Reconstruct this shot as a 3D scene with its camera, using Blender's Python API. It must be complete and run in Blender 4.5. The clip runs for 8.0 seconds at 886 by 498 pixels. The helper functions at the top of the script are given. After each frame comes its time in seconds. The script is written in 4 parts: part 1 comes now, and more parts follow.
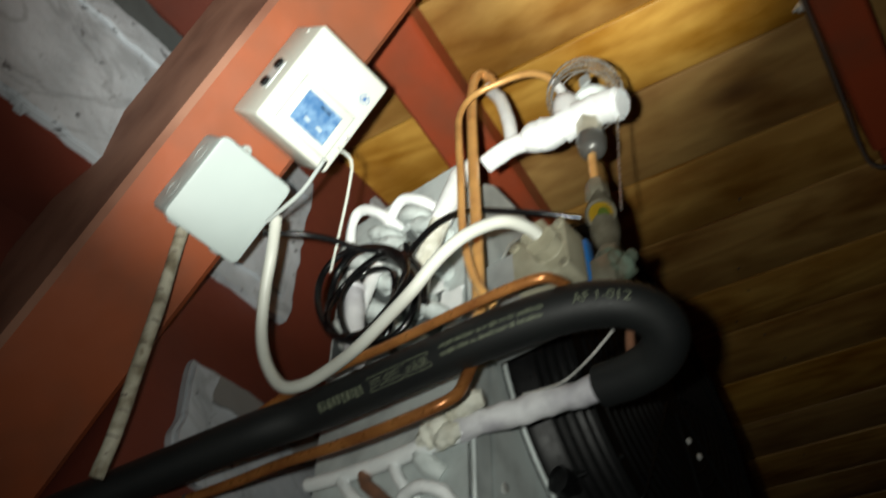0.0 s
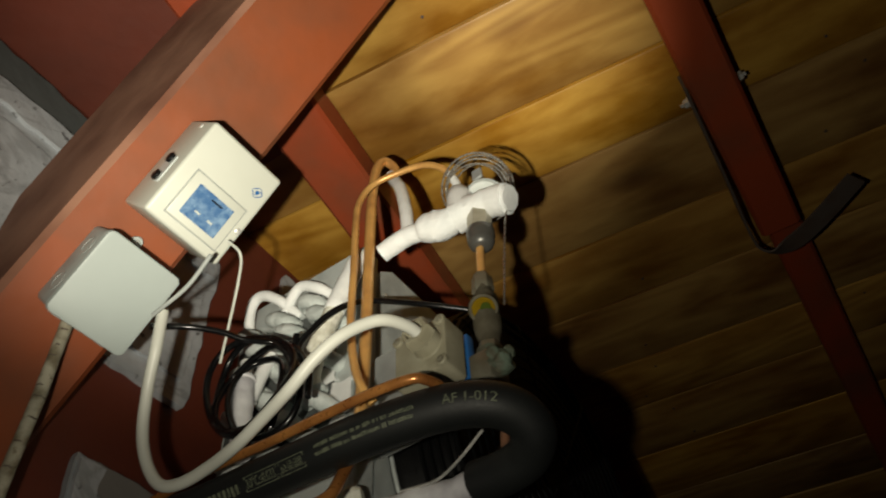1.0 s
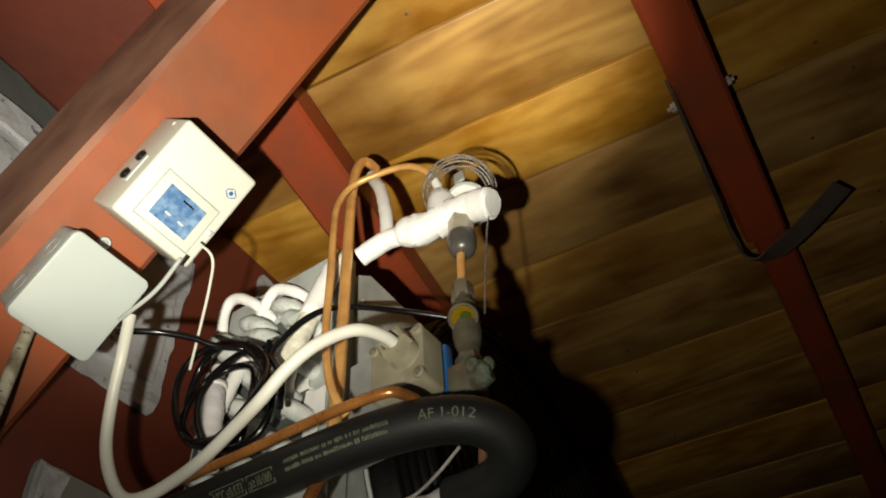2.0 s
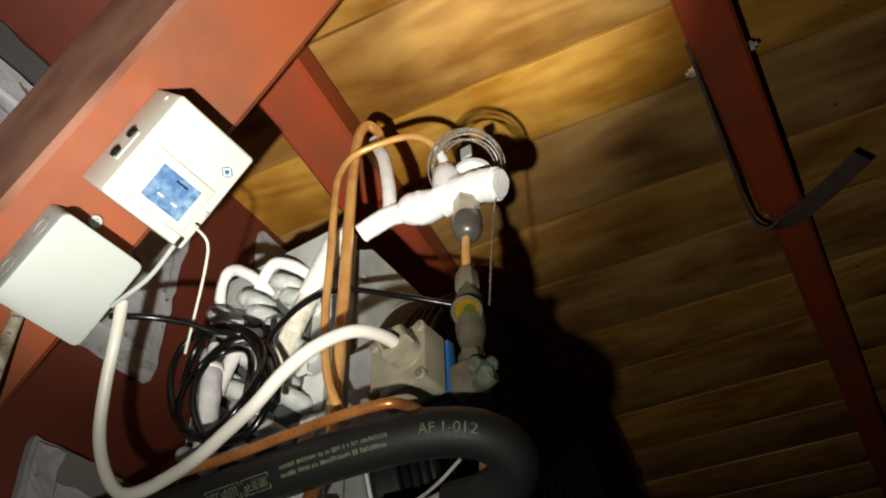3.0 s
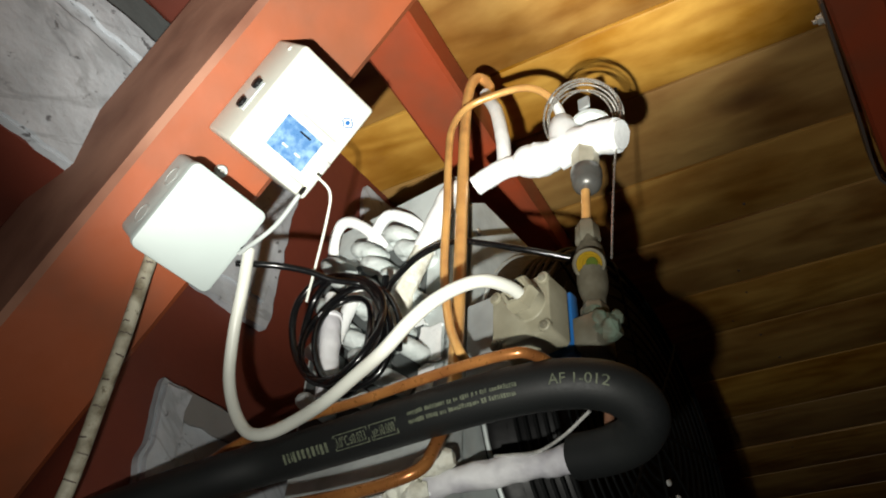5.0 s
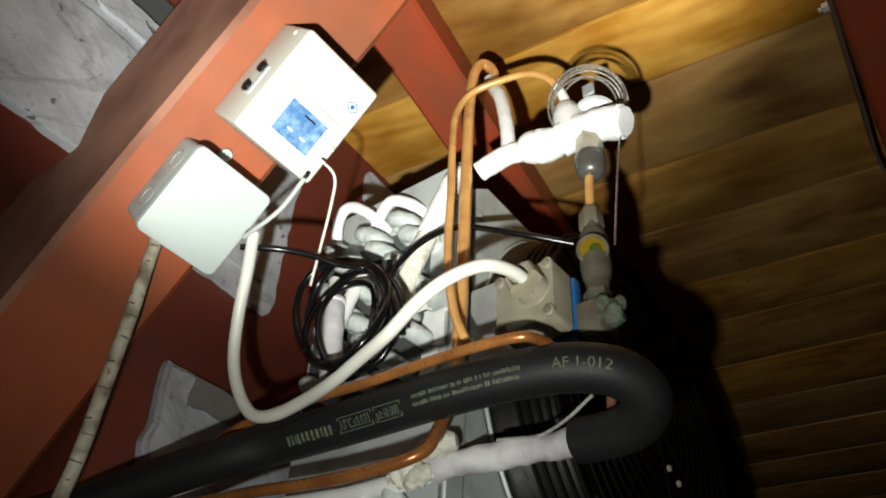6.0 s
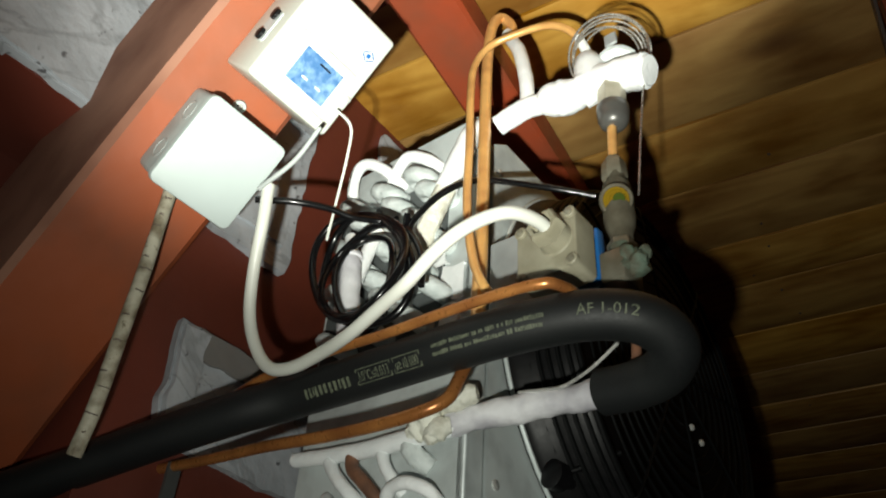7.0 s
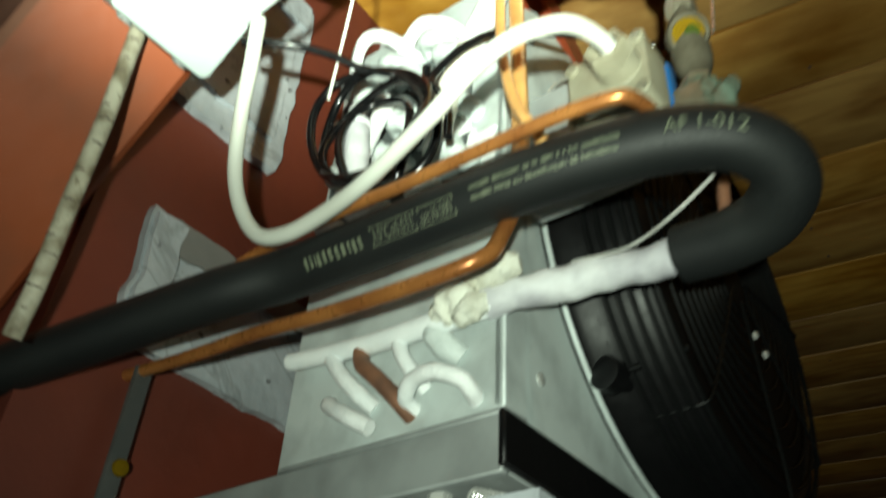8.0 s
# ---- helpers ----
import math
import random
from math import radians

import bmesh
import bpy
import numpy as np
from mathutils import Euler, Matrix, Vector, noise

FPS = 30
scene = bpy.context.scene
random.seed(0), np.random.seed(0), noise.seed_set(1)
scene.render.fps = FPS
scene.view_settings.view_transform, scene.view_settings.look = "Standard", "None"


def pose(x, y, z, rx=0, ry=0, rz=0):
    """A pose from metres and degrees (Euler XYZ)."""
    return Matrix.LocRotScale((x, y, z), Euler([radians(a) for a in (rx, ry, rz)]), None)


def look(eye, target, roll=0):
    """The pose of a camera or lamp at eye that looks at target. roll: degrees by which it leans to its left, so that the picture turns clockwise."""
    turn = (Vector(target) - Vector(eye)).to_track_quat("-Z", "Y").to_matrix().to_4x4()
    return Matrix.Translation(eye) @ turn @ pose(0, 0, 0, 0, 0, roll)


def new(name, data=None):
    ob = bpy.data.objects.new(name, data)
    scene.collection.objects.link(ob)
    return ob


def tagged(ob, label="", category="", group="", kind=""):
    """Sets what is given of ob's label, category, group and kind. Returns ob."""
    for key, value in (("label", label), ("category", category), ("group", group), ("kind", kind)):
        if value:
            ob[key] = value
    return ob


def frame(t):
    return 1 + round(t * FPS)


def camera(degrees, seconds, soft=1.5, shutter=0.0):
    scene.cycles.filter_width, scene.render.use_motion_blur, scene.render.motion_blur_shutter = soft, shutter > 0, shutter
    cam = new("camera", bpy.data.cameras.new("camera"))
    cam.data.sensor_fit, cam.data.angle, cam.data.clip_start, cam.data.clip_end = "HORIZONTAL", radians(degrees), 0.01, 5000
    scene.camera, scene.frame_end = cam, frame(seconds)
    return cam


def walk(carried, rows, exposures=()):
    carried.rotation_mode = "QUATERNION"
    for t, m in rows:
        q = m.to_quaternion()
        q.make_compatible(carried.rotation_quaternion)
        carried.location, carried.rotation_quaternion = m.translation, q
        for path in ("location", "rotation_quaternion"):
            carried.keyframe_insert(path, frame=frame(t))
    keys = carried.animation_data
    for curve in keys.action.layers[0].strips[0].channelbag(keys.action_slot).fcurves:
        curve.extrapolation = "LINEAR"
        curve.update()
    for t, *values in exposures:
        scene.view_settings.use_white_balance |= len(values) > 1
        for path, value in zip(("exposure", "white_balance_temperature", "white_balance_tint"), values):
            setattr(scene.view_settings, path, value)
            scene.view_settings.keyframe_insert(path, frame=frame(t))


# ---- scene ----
cam = camera(57.3, 8.0, soft=1.9, shutter=0.6)
PATH = [
    (0, (0.028, 0.022, 1.526), (0.032, 1.435, 2.941), 0.4),
    (0.5, (0.05, -0.003, 1.53), (0.128, 1.328, 3.021), -1.6),
    (1, (0.066, -0.006, 1.532), (0.214, 1.293, 3.045), -4.0),
    (1.5, (0.07, 0.006, 1.534), (0.259, 1.277, 3.066), -5.1),
    (3, (0.069, -0.017, 1.599), (0.259, 1.424, 2.973), -2.6),
    (3.5, (0.072, -0.01, 1.604), (0.278, 1.469, 2.934), -2.1),
    (4, (0.065, -0.005, 1.603), (0.144, 1.505, 2.912), 0.9),
    (4.5, (0.049, -0.007, 1.6), (0.048, 1.504, 2.909), 2.9),
    (6, (0.041, -0.007, 1.594), (0.036, 1.53, 2.875), 3.6),
    (6.5, (0.043, -0.003, 1.593), (0.021, 1.538, 2.867), 3.8),
    (7, (0.038, 0.014, 1.588), (0.004, 1.585, 2.825), 4.1),
    (7.5, (0.028, 0.057, 1.587), (0.04, 1.624, 2.83), 3.7),
    (8, (0.017, 0.138, 1.589), (0.02, 1.727, 2.803), 3.5),
]
walk(cam, [(t, look(eye, target, roll)) for t, eye, target, roll in PATH],
     exposures=[(0.0, -0.5, 6400, 2), (0.5, -0.95, 6400, 3), (1.0, -1.2, 7500, 5), (1.7, -0.85, 7600, 6), (2.8, -0.55, 7100, 11), (3.5, -0.3, 6800, 10), (4.5, -0.1, 6550, 7), (6.5, -0.25, 6500, 5), (7.2, -0.05, 6450, -2), (7.6, 0.2, 6300, -13), (8.0, 0.7, 6400, -18)])

# ---- world and light: a dark shed, lit by one hand torch and two added fill cones ----
world = bpy.data.worlds.new("world")
scene.world = world
world.use_nodes = True
world.node_tree.nodes["Background"].inputs["Color"].default_value = (0.30, 0.36, 0.45, 1)
world.node_tree.nodes["Background"].inputs["Strength"].default_value = 0.02

TORCH = Vector((0.004, 0.03, 1.545))
AIM = TORCH + Vector((-0.045, 0.478, 0.877))


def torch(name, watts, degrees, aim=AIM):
    """One cone at the hand torch: its beam, or a fill cone added beside it."""
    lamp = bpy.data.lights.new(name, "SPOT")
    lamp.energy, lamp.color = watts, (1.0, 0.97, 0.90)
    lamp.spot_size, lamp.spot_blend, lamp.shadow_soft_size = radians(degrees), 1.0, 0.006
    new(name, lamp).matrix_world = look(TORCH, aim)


# Added narrow cone at the torch, aimed apart to brighten the ceiling.
torch("torch_ceiling_fill", 46.0, 22, Vector((0.225, 0.385, 2.33)))
torch("torch_beam", 45.0, 53)
# Wide spill of the torch, turned right of the beam as added fill.
torch("torch_side_fill", 8.0, 124, Vector((0.22, 0.50, 2.15)))

# ---- materials ----


def material(name, base, rough=0.6, metal=0.0, tint=None, grain=60.0, stain=7.0, amount=0.5, bump=0.15, speck=None, speck_at=0.60, rand=0.0, stretch=(1, 1, 1), coat=0.0, cracks=False, gloss=0.5):
    """A surface with fine grain, broad stains and relief."""
    m = bpy.data.materials.new(name)
    m.use_nodes = True
    nt = m.node_tree
    b = nt.nodes["Principled BSDF"]
    b.inputs["Roughness"].default_value, b.inputs["Metallic"].default_value = rough, metal
    b.inputs["Coat Weight"].default_value = coat
    b.inputs["Specular IOR Level"].default_value = gloss
    add, link = nt.nodes.new, nt.links.new
    co = add("ShaderNodeTexCoord")
    mp = add("ShaderNodeMapping")
    mp.inputs["Scale"].default_value = stretch
    link(co.outputs["Object"], mp.inputs["Vector"])
    fine, broad = add("ShaderNodeTexNoise"), add("ShaderNodeTexNoise")
    fine.inputs["Scale"].default_value, fine.inputs["Detail"].default_value = grain, 6
    broad.inputs["Scale"].default_value, broad.inputs["Detail"].default_value = stain, 4
    link(mp.outputs[0], fine.inputs["Vector"])
    link(mp.outputs[0], broad.inputs["Vector"])
    tint = tint or tuple(c * 0.6 for c in base)
    mix = add("ShaderNodeMix")
    mix.data_type = "RGBA"
    mix.inputs["A"].default_value, mix.inputs["B"].default_value = (*base, 1), (*tint, 1)
    ramp = add("ShaderNodeMapRange")
    ramp.inputs["From Min"].default_value, ramp.inputs["From Max"].default_value = 0.42, 0.68
    ramp.inputs["To Max"].default_value = amount
    link(broad.outputs["Fac"], ramp.inputs["Value"])
    link(ramp.outputs[0], mix.inputs["Factor"])
    colour = mix.outputs["Result"]
    if speck:
        hard = add("ShaderNodeMapRange")
        hard.inputs["From Min"].default_value, hard.inputs["From Max"].default_value = speck_at, speck_at + 0.05
        link(fine.outputs["Fac"], hard.inputs["Value"])
        over = add("ShaderNodeMix")
        over.data_type = "RGBA"
        over.inputs["B"].default_value = (*speck, 1)
        link(hard.outputs[0], over.inputs["Factor"])
        link(colour, over.inputs["A"])
        colour = over.outputs["Result"]
    if cracks:
        vein = add("ShaderNodeTexNoise")
        vein.inputs["Scale"].default_value, vein.inputs["Detail"].default_value = 3.5, 7
        vein.inputs["Distortion"].default_value = 1.2
        link(mp.outputs[0], vein.inputs["Vector"])
        off = add("ShaderNodeMath")
        off.operation = "SUBTRACT"
        off.inputs[1].default_value = 0.5
        mag = add("ShaderNodeMath")
        mag.operation = "ABSOLUTE"
        link(vein.outputs["Fac"], off.inputs[0])
        link(off.outputs[0], mag.inputs[0])
        line = add("ShaderNodeMapRange")
        line.inputs["From Min"].default_value, line.inputs["From Max"].default_value = 0.001, 0.006
        line.inputs["To Min"].default_value, line.inputs["To Max"].default_value = 0.3, 0.0
        link(mag.outputs[0], line.inputs["Value"])
        crack = add("ShaderNodeMix")
        crack.data_type = "RGBA"
        crack.inputs["B"].default_value = (0.10, 0.10, 0.10, 1)
        link(line.outputs[0], crack.inputs["Factor"])
        link(colour, crack.inputs["A"])
        colour = crack.outputs["Result"]
    if rand:
        geo = add("ShaderNodeNewGeometry")
        hsv = add("ShaderNodeHueSaturation")
        val = add("ShaderNodeMapRange")
        val.inputs["To Min"].default_value, val.inputs["To Max"].default_value = 1 - rand, 1 + rand
        link(geo.outputs["Random Per Island"], val.inputs["Value"])
        link(val.outputs[0], hsv.inputs["Value"])
        link(colour, hsv.inputs["Color"])
        colour = hsv.outputs["Color"]
    link(colour, b.inputs["Base Color"])
    rr = add("ShaderNodeMapRange")
    rr.inputs["To Min"].default_value, rr.inputs["To Max"].default_value = max(0.02, rough - 0.12), min(1, rough + 0.12)
    link(fine.outputs["Fac"], rr.inputs["Value"])
    link(rr.outputs[0], b.inputs["Roughness"])
    bp = add("ShaderNodeBump")
    bp.inputs["Strength"].default_value, bp.inputs["Distance"].default_value = bump, 0.002
    link(fine.outputs["Fac"], bp.inputs["Height"])
    link(bp.outputs[0], b.inputs["Normal"])
    return m


def plank_material():
    """Varnished pine: rings stretched along the board, knots and a tone for each board."""
    m = bpy.data.materials.new("varnished_pine")
    m.use_nodes = True
    nt = m.node_tree
    add, link = nt.nodes.new, nt.links.new
    b = nt.nodes["Principled BSDF"]
    b.inputs["Roughness"].default_value = 0.42
    b.inputs["Coat Weight"].default_value = 0.12
    b.inputs["Coat Roughness"].default_value = 0.25
    co, geo = add("ShaderNodeTexCoord"), add("ShaderNodeNewGeometry")
    turn = add("ShaderNodeMapping")
    turn.inputs["Rotation"].default_value = (0, 0, -PLANK_TURN)
    link(co.outputs["Object"], turn.inputs["Vector"])
    shift = add("ShaderNodeVectorMath")
    shift.operation = "MULTIPLY_ADD"
    shift.inputs[1].default_value = (1, 1, 1)
    comb = add("ShaderNodeCombineXYZ")
    mul = add("ShaderNodeMath")
    mul.operation = "MULTIPLY"
    mul.inputs[1].default_value = 37.0
    link(geo.outputs["Random Per Island"], mul.inputs[0])
    link(mul.outputs[0], comb.inputs["X"])
    link(mul.outputs[0], comb.inputs["Z"])
    link(turn.outputs[0], shift.inputs[0])
    link(comb.outputs[0], shift.inputs[2])
    long = add("ShaderNodeMapping")
    long.inputs["Scale"].default_value = (3.2, 15, 15)
    link(shift.outputs[0], long.inputs["Vector"])
    grain = add("ShaderNodeTexNoise")
    grain.inputs["Scale"].default_value, grain.inputs["Detail"].default_value = 2.2, 10
    grain.inputs["Distortion"].default_value = 0.6
    link(long.outputs[0], grain.inputs["Vector"])
    wide = add("ShaderNodeMapping")
    wide.inputs["Scale"].default_value = (5.0, 9, 9)
    link(shift.outputs[0], wide.inputs["Vector"])
    blot = add("ShaderNodeTexNoise")
    blot.inputs["Scale"].default_value, blot.inputs["Detail"].default_value = 1.5, 8
    link(wide.outputs[0], blot.inputs["Vector"])
    ramp = add("ShaderNodeValToRGB")
    ramp.color_ramp.elements[0].position, ramp.color_ramp.elements[0].color = 0.18, (0.33, 0.162, 0.047, 1)
    ramp.color_ramp.elements[1].position, ramp.color_ramp.elements[1].color = 0.80, (0.61, 0.372, 0.120, 1)
    # growth rings: contours of a long soft field, so boards show arches
    field = add("ShaderNodeTexNoise")
    field.inputs["Scale"].default_value, field.inputs["Detail"].default_value = 0.55, 1.5
    link(long.outputs[0], field.inputs["Vector"])
    many = add("ShaderNodeMath")
    many.operation = "MULTIPLY"
    many.inputs[1].default_value = 75.0
    link(field.outputs["Fac"], many.inputs[0])
    wavy = add("ShaderNodeMath")
    wavy.operation = "SINE"
    link(many.outputs[0], wavy.inputs[0])
    ringed = add("ShaderNodeMath")
    ringed.operation = "MULTIPLY_ADD"
    ringed.inputs[1].default_value = 0.10
    link(wavy.outputs[0], ringed.inputs[0])
    link(grain.outputs["Fac"], ringed.inputs[2])
    link(ringed.outputs[0], ramp.inputs["Fac"])
    dark = add("ShaderNodeMix")
    dark.data_type, dark.blend_type = "RGBA", "MULTIPLY"
    dark.inputs["B"].default_value = (0.58, 0.47, 0.36, 1)
    rg = add("ShaderNodeMapRange")
    rg.inputs["From Min"].default_value, rg.inputs["From Max"].default_value = 0.46, 0.68
    link(blot.outputs["Fac"], rg.inputs["Value"])
    link(rg.outputs[0], dark.inputs["Factor"])
    link(ramp.outputs["Color"], dark.inputs["A"])
    # knots
    kn = add("ShaderNodeMapping")
    kn.inputs["Scale"].default_value = (3.2, 7.0, 0.01)
    link(shift.outputs[0], kn.inputs["Vector"])
    vor = add("ShaderNodeTexVoronoi")
    vor.inputs["Scale"].default_value = 1.0
    link(kn.outputs[0], vor.inputs["Vector"])
    kr = add("ShaderNodeMapRange")
    kr.inputs["From Min"].default_value, kr.inputs["From Max"].default_value = 0.03, 0.16
    kr.inputs["To Min"].default_value, kr.inputs["To Max"].default_value = 0.80, 0.0
    link(vor.outputs["Distance"], kr.inputs["Value"])
    knot = add("ShaderNodeMix")
    knot.data_type = "RGBA"
    knot.inputs["B"].default_value = (0.10, 0.034, 0.012, 1)
    link(kr.outputs[0], knot.inputs["Factor"])
    link(dark.outputs["Result"], knot.inputs["A"])
    hsv = add("ShaderNodeHueSaturation")
    val = add("ShaderNodeMapRange")
    val.inputs["To Min"].default_value, val.inputs["To Max"].default_value = 1.08, 0.74
    tone = add("ShaderNodeAttribute")
    tone.attribute_name = "tone"
    link(tone.outputs["Fac"], val.inputs["Value"])
    link(val.outputs[0], hsv.inputs["Value"])
    sat = add("ShaderNodeMapRange")
    sat.inputs["From Min"].default_value, sat.inputs["From Max"].default_value = 0.0, 1.0
    sat.inputs["To Min"].default_value, sat.inputs["To Max"].default_value = 1.12, 0.98
    link(tone.outputs["Fac"], sat.inputs["Value"])
    link(sat.outputs[0], hsv.inputs["Saturation"])
    link(knot.outputs["Result"], hsv.inputs["Color"])
    link(hsv.outputs["Color"], b.inputs["Base Color"])
    bp = add("ShaderNodeBump")
    bp.inputs["Strength"].default_value, bp.inputs["Distance"].default_value = 0.25, 0.002
    link(grain.outputs["Fac"], bp.inputs["Height"])
    link(bp.outputs[0], b.inputs["Normal"])
    return m


PLANK_TURN = radians(-31)
PINE = plank_material()
RED = material("red_oxide_paint", (0.35, 0.060, 0.021), 0.5, tint=(0.19, 0.068, 0.036), grain=90, stain=9, amount=0.85, bump=0.14)
# Brown dust on the brace's side, its base lightened for light it lacks.
RED_DUST_LIT_SIDE = material("dust_browned_lit_paint", (0.36, 0.175, 0.115), 0.85, tint=(0.19, 0.075, 0.045), grain=38, stain=11, amount=1.0, bump=0.35)
HANGER = material("dark_sheet_metal", (0.085, 0.088, 0.088), 0.45, 0.3, tint=(0.14, 0.14, 0.135), grain=130, stain=30, amount=0.8, bump=0.1)
FROST_CREAM = material("yellowed_frost", (0.76, 0.76, 0.67), 0.7, tint=(0.50, 0.48, 0.38), grain=200, stain=70, amount=0.9, bump=0.9)
RED_DUSTY = material("dusty_red_paint", (0.33, 0.080, 0.028), 0.5, tint=(0.155, 0.070, 0.040), grain=45, stain=8, amount=0.95, bump=0.25)
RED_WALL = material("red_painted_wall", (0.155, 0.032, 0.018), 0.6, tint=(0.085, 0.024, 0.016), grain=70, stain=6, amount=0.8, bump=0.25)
PLASTER = material("grey_render", (0.50, 0.53, 0.57), 0.9, tint=(0.31, 0.33, 0.355), grain=75, stain=15, amount=0.9, bump=0.9, speck=(0.13, 0.13, 0.14), speck_at=0.635, cracks=True)
# Dark grey of the stone patch, also used as shade between the bends.
STONE_AND_GAP_SHADE = material("dark_stone_and_gap_shade", (0.09, 0.10, 0.10), 0.9, grain=60, stain=12, bump=0.7)
FROST = material("frost", (0.88, 0.90, 0.90), 0.8, tint=(0.72, 0.76, 0.77), grain=320, stain=45, amount=0.6, bump=0.35)
ICE_GREY = material("thin_frost", (0.68, 0.73, 0.72), 0.6, tint=(0.38, 0.43, 0.42), grain=220, stain=40, amount=0.8, bump=0.6)
TAPE = material("white_wrap", (0.72, 0.72, 0.74), 0.6, tint=(0.40, 0.39, 0.43), grain=90, stain=36, amount=0.95, bump=0.8)
COPPER_RED = material("reddened_copper", (0.50, 0.21, 0.060), 0.30, 0.5, tint=(0.27, 0.095, 0.030), grain=240, stain=34, amount=0.8, bump=0.08)
COPPER = material("copper_pipe", (0.80, 0.45, 0.15), 0.34, 0.30, tint=(0.44, 0.19, 0.07), grain=240, stain=38, amount=0.6, bump=0.08)
COPPER_DULL = material("browned_copper", (0.27, 0.13, 0.075), 0.6, 0.2, tint=(0.14, 0.075, 0.05), grain=200, stain=60, amount=0.9, bump=0.2)
RUBBER = material("black_foam_rubber", (0.0065, 0.0075, 0.008), 0.58, tint=(0.011, 0.0125, 0.012), grain=700, stain=22, amount=0.6, bump=0.03, gloss=0.42)
PRINT = material("olive_white_print", (0.135, 0.15, 0.10), 0.7, tint=(0.05, 0.06, 0.04), grain=900, stain=300, amount=0.9, bump=0.0)
CABLE_WHITE = material("cream_white_cable", (0.55, 0.56, 0.51), 0.45, tint=(0.46, 0.46, 0.41), grain=200, stain=25, amount=0.5, bump=0.04)
CABLE_BLACK = material("black_cable", (0.004, 0.004, 0.0045), 0.2, grain=200, stain=20, bump=0.02, gloss=0.45)
CONDUIT = material("stained_conduit", (0.50, 0.47, 0.37), 0.6, tint=(0.16, 0.13, 0.08), grain=120, stain=75, amount=0.9, bump=0.25, speck=(0.17, 0.14, 0.09))
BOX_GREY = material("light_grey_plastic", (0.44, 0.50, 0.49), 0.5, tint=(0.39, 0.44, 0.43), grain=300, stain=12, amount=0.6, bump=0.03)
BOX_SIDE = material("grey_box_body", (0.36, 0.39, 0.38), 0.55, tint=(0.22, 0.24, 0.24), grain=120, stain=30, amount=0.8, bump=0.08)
CREAM = material("cream_enamel", (0.60, 0.62, 0.56), 0.42, tint=(0.52, 0.53, 0.47), grain=300, stain=14, amount=0.5, bump=0.03)
BLUE = material("blue_label", (0.06, 0.15, 0.32), 0.3, tint=(0.20, 0.33, 0.50), grain=400, stain=160, amount=1.0, bump=0.0)
BLUE_PLATE = material("blue_plastic", (0.02, 0.13, 0.38), 0.35, grain=300, stain=20, bump=0.02)
BEIGE = material("beige_nylon", (0.28, 0.265, 0.195), 0.45, tint=(0.17, 0.155, 0.105), grain=260, stain=40, amount=0.8, bump=0.08)
STEEL = material("galvanised_sheet", (0.60, 0.65, 0.645), 0.45, 0.15, tint=(0.36, 0.39, 0.39), grain=130, stain=26, amount=0.9, bump=0.08)
STEEL_DULL = material("dull_sheet_metal", (0.32, 0.34, 0.34), 0.5, 0.15, tint=(0.20, 0.21, 0.21), grain=130, stain=24, amount=0.8, bump=0.1)
CHROME = material("bright_steel", (0.72, 0.72, 0.69), 0.25, 0.45, tint=(0.40, 0.40, 0.38), grain=260, stain=60, amount=0.6, bump=0.04)
WIRE = material("capillary_steel", (0.52, 0.50, 0.46), 0.28, 0.8, tint=(0.30, 0.28, 0.25), grain=260, stain=60, amount=0.6, bump=0.03)
NUT_BRIGHT = material("plated_nut", (0.46, 0.43, 0.34), 0.35, 0.25, tint=(0.30, 0.28, 0.21), grain=240, stain=60, amount=0.8, bump=0.06)
BRASS_DULL = material("tarnished_brass", (0.18, 0.165, 0.12), 0.36, 0.35, tint=(0.24, 0.23, 0.18), grain=240, stain=70, amount=0.9, bump=0.12)
CAST = material("dull_cast_brass", (0.075, 0.066, 0.045), 0.82, 0.0, tint=(0.12, 0.11, 0.08), grain=260, stain=80, amount=0.9, bump=0.15, gloss=0.2)
NUT_DARK = material("oxidised_nut", (0.10, 0.10, 0.095), 0.35, 0.4, tint=(0.15, 0.14, 0.12), grain=220, stain=60, bump=0.08)
BRASS = material("yellow_brass", (0.17, 0.105, 0.004), 0.8, 0.0, grain=260, stain=60, bump=0.03, gloss=0.08)
VERDIGRIS = material("verdigris", (0.11, 0.155, 0.115), 0.7, tint=(0.085, 0.07, 0.045), grain=300, stain=90, amount=0.9, bump=0.7)
GREEN = material("green_indicator", (0.045, 0.065, 0.008), 0.8, grain=300, stain=60, bump=0.0, gloss=0.08)
BLACK = material("black_enamel", (0.004, 0.004, 0.0045), 0.42, grain=140, stain=20, bump=0.05, gloss=0.25)
BLACK_SATIN = material("worn_black_wire", (0.0045, 0.0048, 0.005), 0.45, grain=200, stain=40, bump=0.03, gloss=0.15)
DARK_IRON = material("dark_iron", (0.12, 0.095, 0.082), 0.6, 0.2, tint=(0.10, 0.055, 0.035), grain=150, stain=40, bump=0.25)
CONCRETE = material("concrete", (0.24, 0.23, 0.22), 0.9, grain=80, stain=6, bump=0.4)

# ---- frame of the plan: u along the wall brace, n away from the torch, z up ----
PLAN = radians(-39)
U = Vector((math.cos(PLAN), math.sin(PLAN), 0))
N = Vector((-math.sin(PLAN), math.cos(PLAN), 0))
Z = Vector((0, 0, 1))


def P(u, n, z):
    return U * u + N * n + Z * z


def axes(o, x, y, z):
    """A placement with origin o and the three given axes."""
    m = Matrix((x, y, z)).transposed().to_4x4()
    m.translation = o
    return m


# ---- building tools ----
ORIGIN = {}


